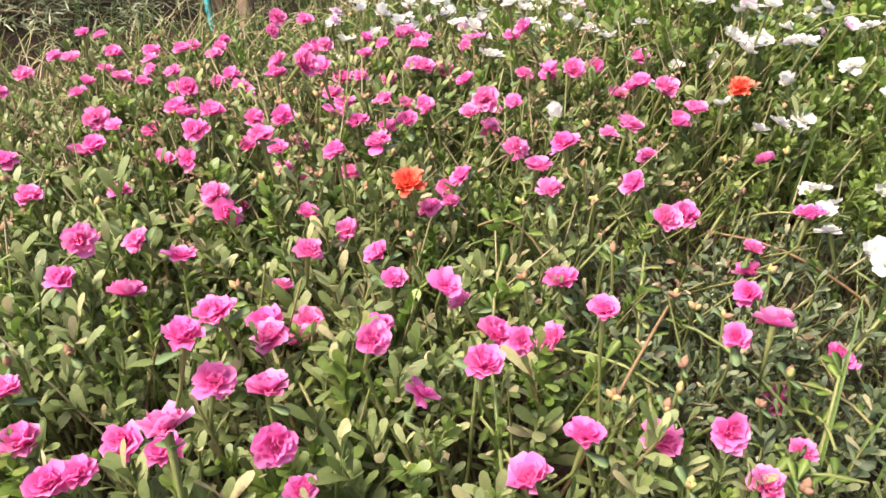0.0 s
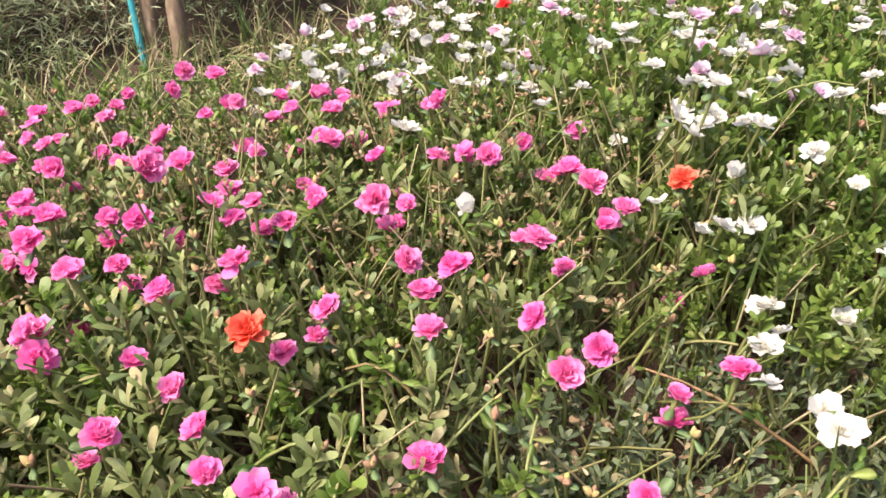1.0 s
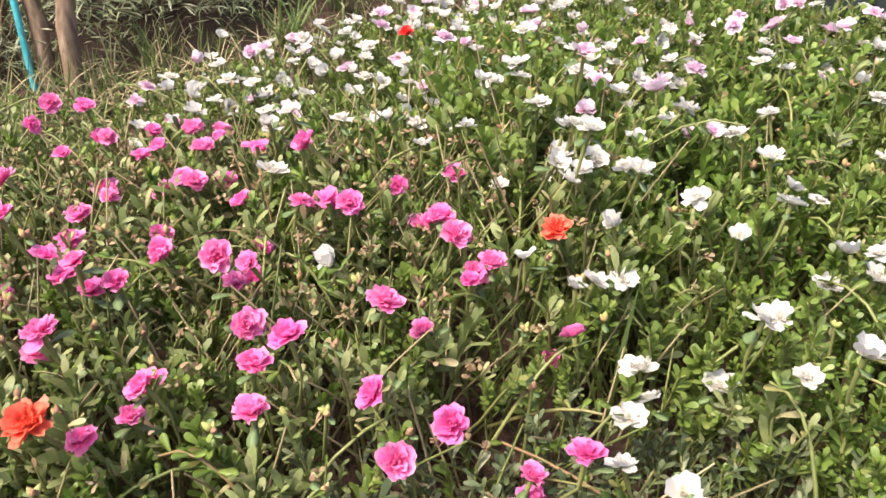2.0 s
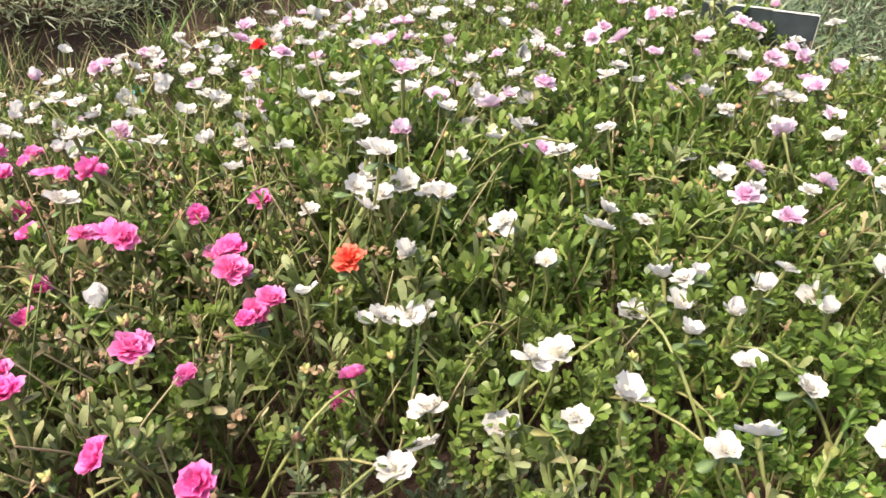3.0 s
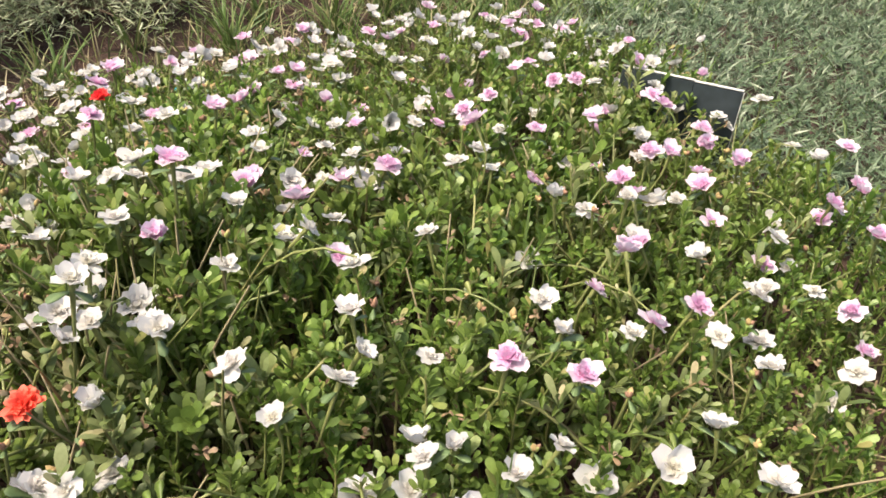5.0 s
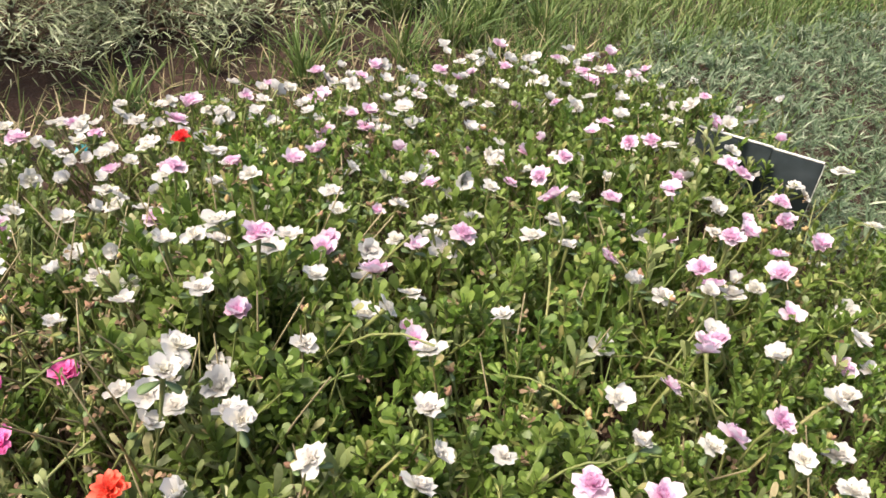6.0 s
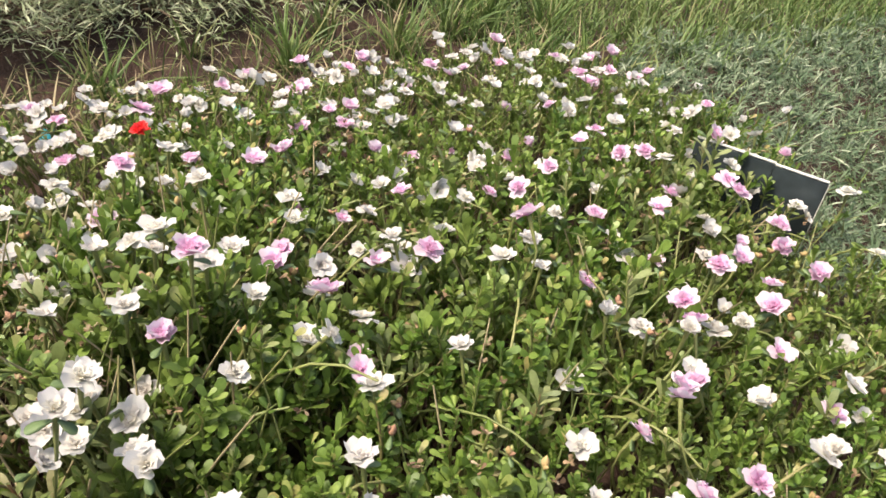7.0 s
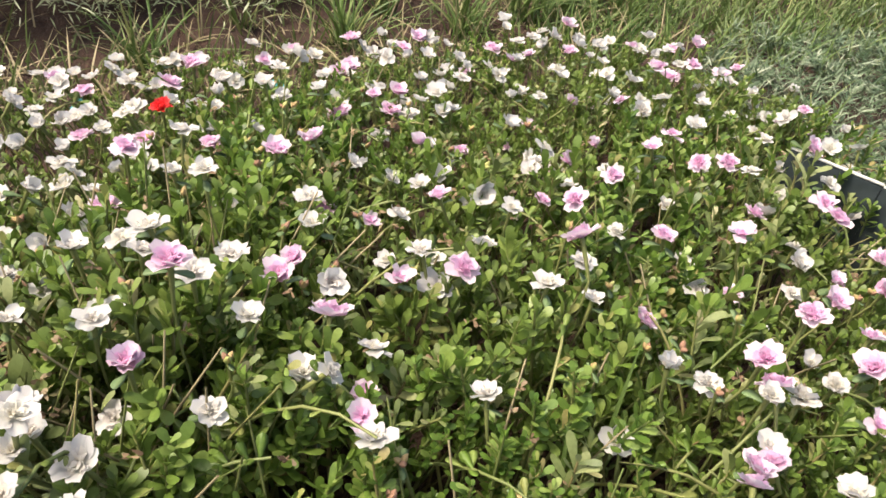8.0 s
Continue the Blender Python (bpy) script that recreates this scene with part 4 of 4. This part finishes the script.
def weed(x, y, blades, label="lone bright green grass weed rising among the flowers"):
    """A few single blades from one root: length, sideways reach, forward reach, width."""
    root = tagged(new("grass_weed"), label, "grass weed", "grass weeds in the bed")
    root.location = (x, y, 0)
    for length, dx, dy, wide in blades:
        v, f = [], []
        for k in range(9):
            u = k / 8
            w = wide * (1 - u ** 3) * 0.5 + 0.0004
            p = np.array((dx * u ** 1.6, dy * u ** 1.6, length * u * (1 - 0.12 * u)))
            v += [p + (-w, 0, w * 0.5), p, p + (w, 0, w * 0.5)]
        for k in range(8):
            for c in range(2):
                a = k * 3 + c
                f.append((a, a + 1, a + 4, a + 3))
        part("blade", mesh_from("blade", np.array(v), np.array(f), [GRASS]), root)
    return root


weed(0.4, 0.5, ((0.2, 0.12, 0.1, 0.004), (0.24, 0.07, 0.14, 0.0035), (0.15, 0.14, 0.02, 0.003)), "clump of long bright green grass blades beside the flowers")
weed(0.46, 0.52, ((0.22, 0.09, 0.1, 0.0035),))
weed(0.57, 0.735, ((0.22, -0.02, 0.0, 0.004),))
weed(0.565, 0.985, ((0.24, 0.012, 0.01, 0.006),))
weed(0.93, 1.035, ((0.25, 0.004, 0.01, 0.005), (0.22, -0.006, 0.012, 0.005)))
weed(1.0, 1.44, ((0.27, 0.01, 0.05, 0.005), (0.2, 0.03, 0.02, 0.004)))
weed(0.965, 1.385, ((0.22, -0.015, 0.02, 0.006),))
weed(0.87, 1.66, ((0.27, 0.01, 0.02, 0.005), (0.23, -0.02, 0.02, 0.004)))
weed(0.3, 0.6, ((0.16, -0.03, 0.05, 0.008),))


def scrap(x, y, seed):
    r = np.random.default_rng(seed)
    k = 8
    X, Y = np.meshgrid(np.linspace(-0.018, 0.018, k), np.linspace(-0.012, 0.012, k))
    Z = 0.022 + 0.012 * smooth_noise(X, Y, 60, seed + 0.3) + 0.008 * smooth_noise(X, Y, 130, seed + 4.1)
    v = np.stack([X, Y, Z], -1).reshape(-1, 3)
    i = (np.arange(k - 1)[:, None] * k + np.arange(k - 1)).ravel()
    ob = new("plastic_scrap", mesh_from("plastic_scrap", v, np.stack([i, i + 1, i + k + 1, i + k], -1), [TEAL]))
    ob.matrix_world = pose(x, y, 0, 0, 0, r.uniform(0, 180))
    return tagged(ob, "crumpled teal plastic scrap lying on the soil", "plastic scrap")


scrap(0.313, 2.3, 3)
scrap(0.015, 2.06, 6)


def build_lawn():
    heap = Heap()
    X, Y = rng.uniform(0.5, 4.6, 110000), rng.uniform(0.3, 5.8, 110000)
    d, s = beyond(X, Y)
    edge = 3.0 + 0.68 * (X - 1.45)
    keep = ((Y > edge + rng.normal(0, 0.12, len(X))) & (s > 1.95) & (d < 1.0 + 0.5 * rng.random(len(X))) & (np.hypot(X - 2.0, Y - 3.4) < 1.9 + 0.5 * rng.random(len(X)))) | ((rng.random(len(X)) < 0.05) & ~inside(X, Y, BED) & (s > 1.9) & (Y > 1.9))
    X, Y = X[keep][:14000], Y[keep][:14000]
    pick = rng.integers(0, 3, len(X))
    for b, (v, f) in enumerate(BLADES):
        at = pick == b
        n = at.sum()
        size = rng.uniform(0.05, 0.15, n)
        rots = turns(rng.normal(-0.3, 0.3, n), rng.normal(0, 0.3, n), rng.uniform(0, 6.28, n))
        heap.spread(v, f, np.zeros(len(f), int), np.stack([X[at], Y[at], np.full(n, -0.005)], -1), rots, np.stack([np.full(n, 0.14), size, size], -1))
    return tagged(new("lawn_grass", heap.mesh("lawn_grass", [GRASS])), "rough bright green grass growing past the flower bed", "grass", kind="stuff")


def build_cover():
    """Little rosettes of narrow leaves, crowded into a carpet."""
    heap = Heap()
    n, leaves = 40000, 8
    X, Y = rng.uniform(1.0, 4.4, n), rng.uniform(-0.4, 4.4, n)
    keep = ~inside(X + 0.06, Y, BED) & (X > 1.25) & (Y < 3.12 + 0.68 * (X - 1.45) + rng.normal(0, 0.07, n)) & (np.hypot(X - 1.9, (Y - 2.3) * 0.9) < 1.1 + 0.9 * rng.random(n) ** 2)
    X, Y = X[keep], Y[keep]
    h = (0.06 + 0.04 * smooth_noise(X, Y, 5.0, 5.5)) * rng.uniform(0.35, 1.0, len(X))
    size = rng.uniform(0.022, 0.042, len(X))
    X, Y, h, size = (np.repeat(a, leaves) for a in (X, Y, h, size))
    m = len(X)
    rots = turns(rng.uniform(-0.1, 1.25, m), rng.normal(0, 0.3, m), rng.uniform(0, 6.28, m))
    spots = np.stack([X + rng.normal(0, 0.004, m), Y + rng.normal(0, 0.004, m), h - rng.uniform(0, 0.012, m)], -1)
    size = size * rng.uniform(0.6, 1.15, m)
    heap.spread(STRIP[0], STRIP[1], np.zeros(len(STRIP[1]), int), spots, rots, np.stack([size * 0.62, size, size * 1.2], -1))
    return tagged(new("ground_cover", heap.mesh("ground_cover", [COVER])), "low carpet of narrow grey-green ground cover leaves", "ground cover", kind="stuff")


def build_litter():
    """Dry stalks, fallen blades and weeds on the strip of soil between bed and hedge."""
    heap = Heap()
    n = 3400
    s, d = np.where(rng.random(n) < 0.55, rng.uniform(-0.7, 0.7, n), rng.uniform(0.7, 2.3, n)), np.abs(rng.normal(0.1, 0.17, n))
    X, Y = -0.6 + s * 0.78 - d * 0.625, 1.55 + s * 0.625 + d * 0.78
    X[:60], Y[:60] = rng.uniform(0.25, 0.8, 60), rng.uniform(0.55, 0.92, 60)
    lie = (rng.random(n) < 0.42) | (np.arange(n) < 60)
    rots = turns(np.where(lie, rng.normal(-1.35, 0.2, n), rng.normal(-0.35, 0.35, n)), rng.normal(0, 0.3, n), rng.uniform(0, 6.28, n))
    size = rng.uniform(0.05, 0.14, n) * np.where(s < 0.7, 1.35, 1.0)
    pick = rng.integers(0, 3, n)
    for b, (v, f) in enumerate(BLADES):
        at = pick == b
        m = at.sum()
        for mat, chosen in ((0, at & (rng.random(n) < 0.55)), (1, at & (rng.random(n) < 0.45))):
            q = chosen.sum()
            heap.spread(v, f, np.full(len(f), mat), np.stack([X[chosen], Y[chosen], ground_height(X[chosen], Y[chosen]) + 0.004], -1), rots[chosen], np.stack([np.full(q, 0.1), size[chosen], size[chosen]], -1))
    return tagged(new("dry_litter", heap.mesh("dry_litter", [STRAW, GRASS])), "dry straw stalks and thin weeds on the red soil", "plant litter", kind="stuff")


build_lawn()
build_cover()
build_litter()
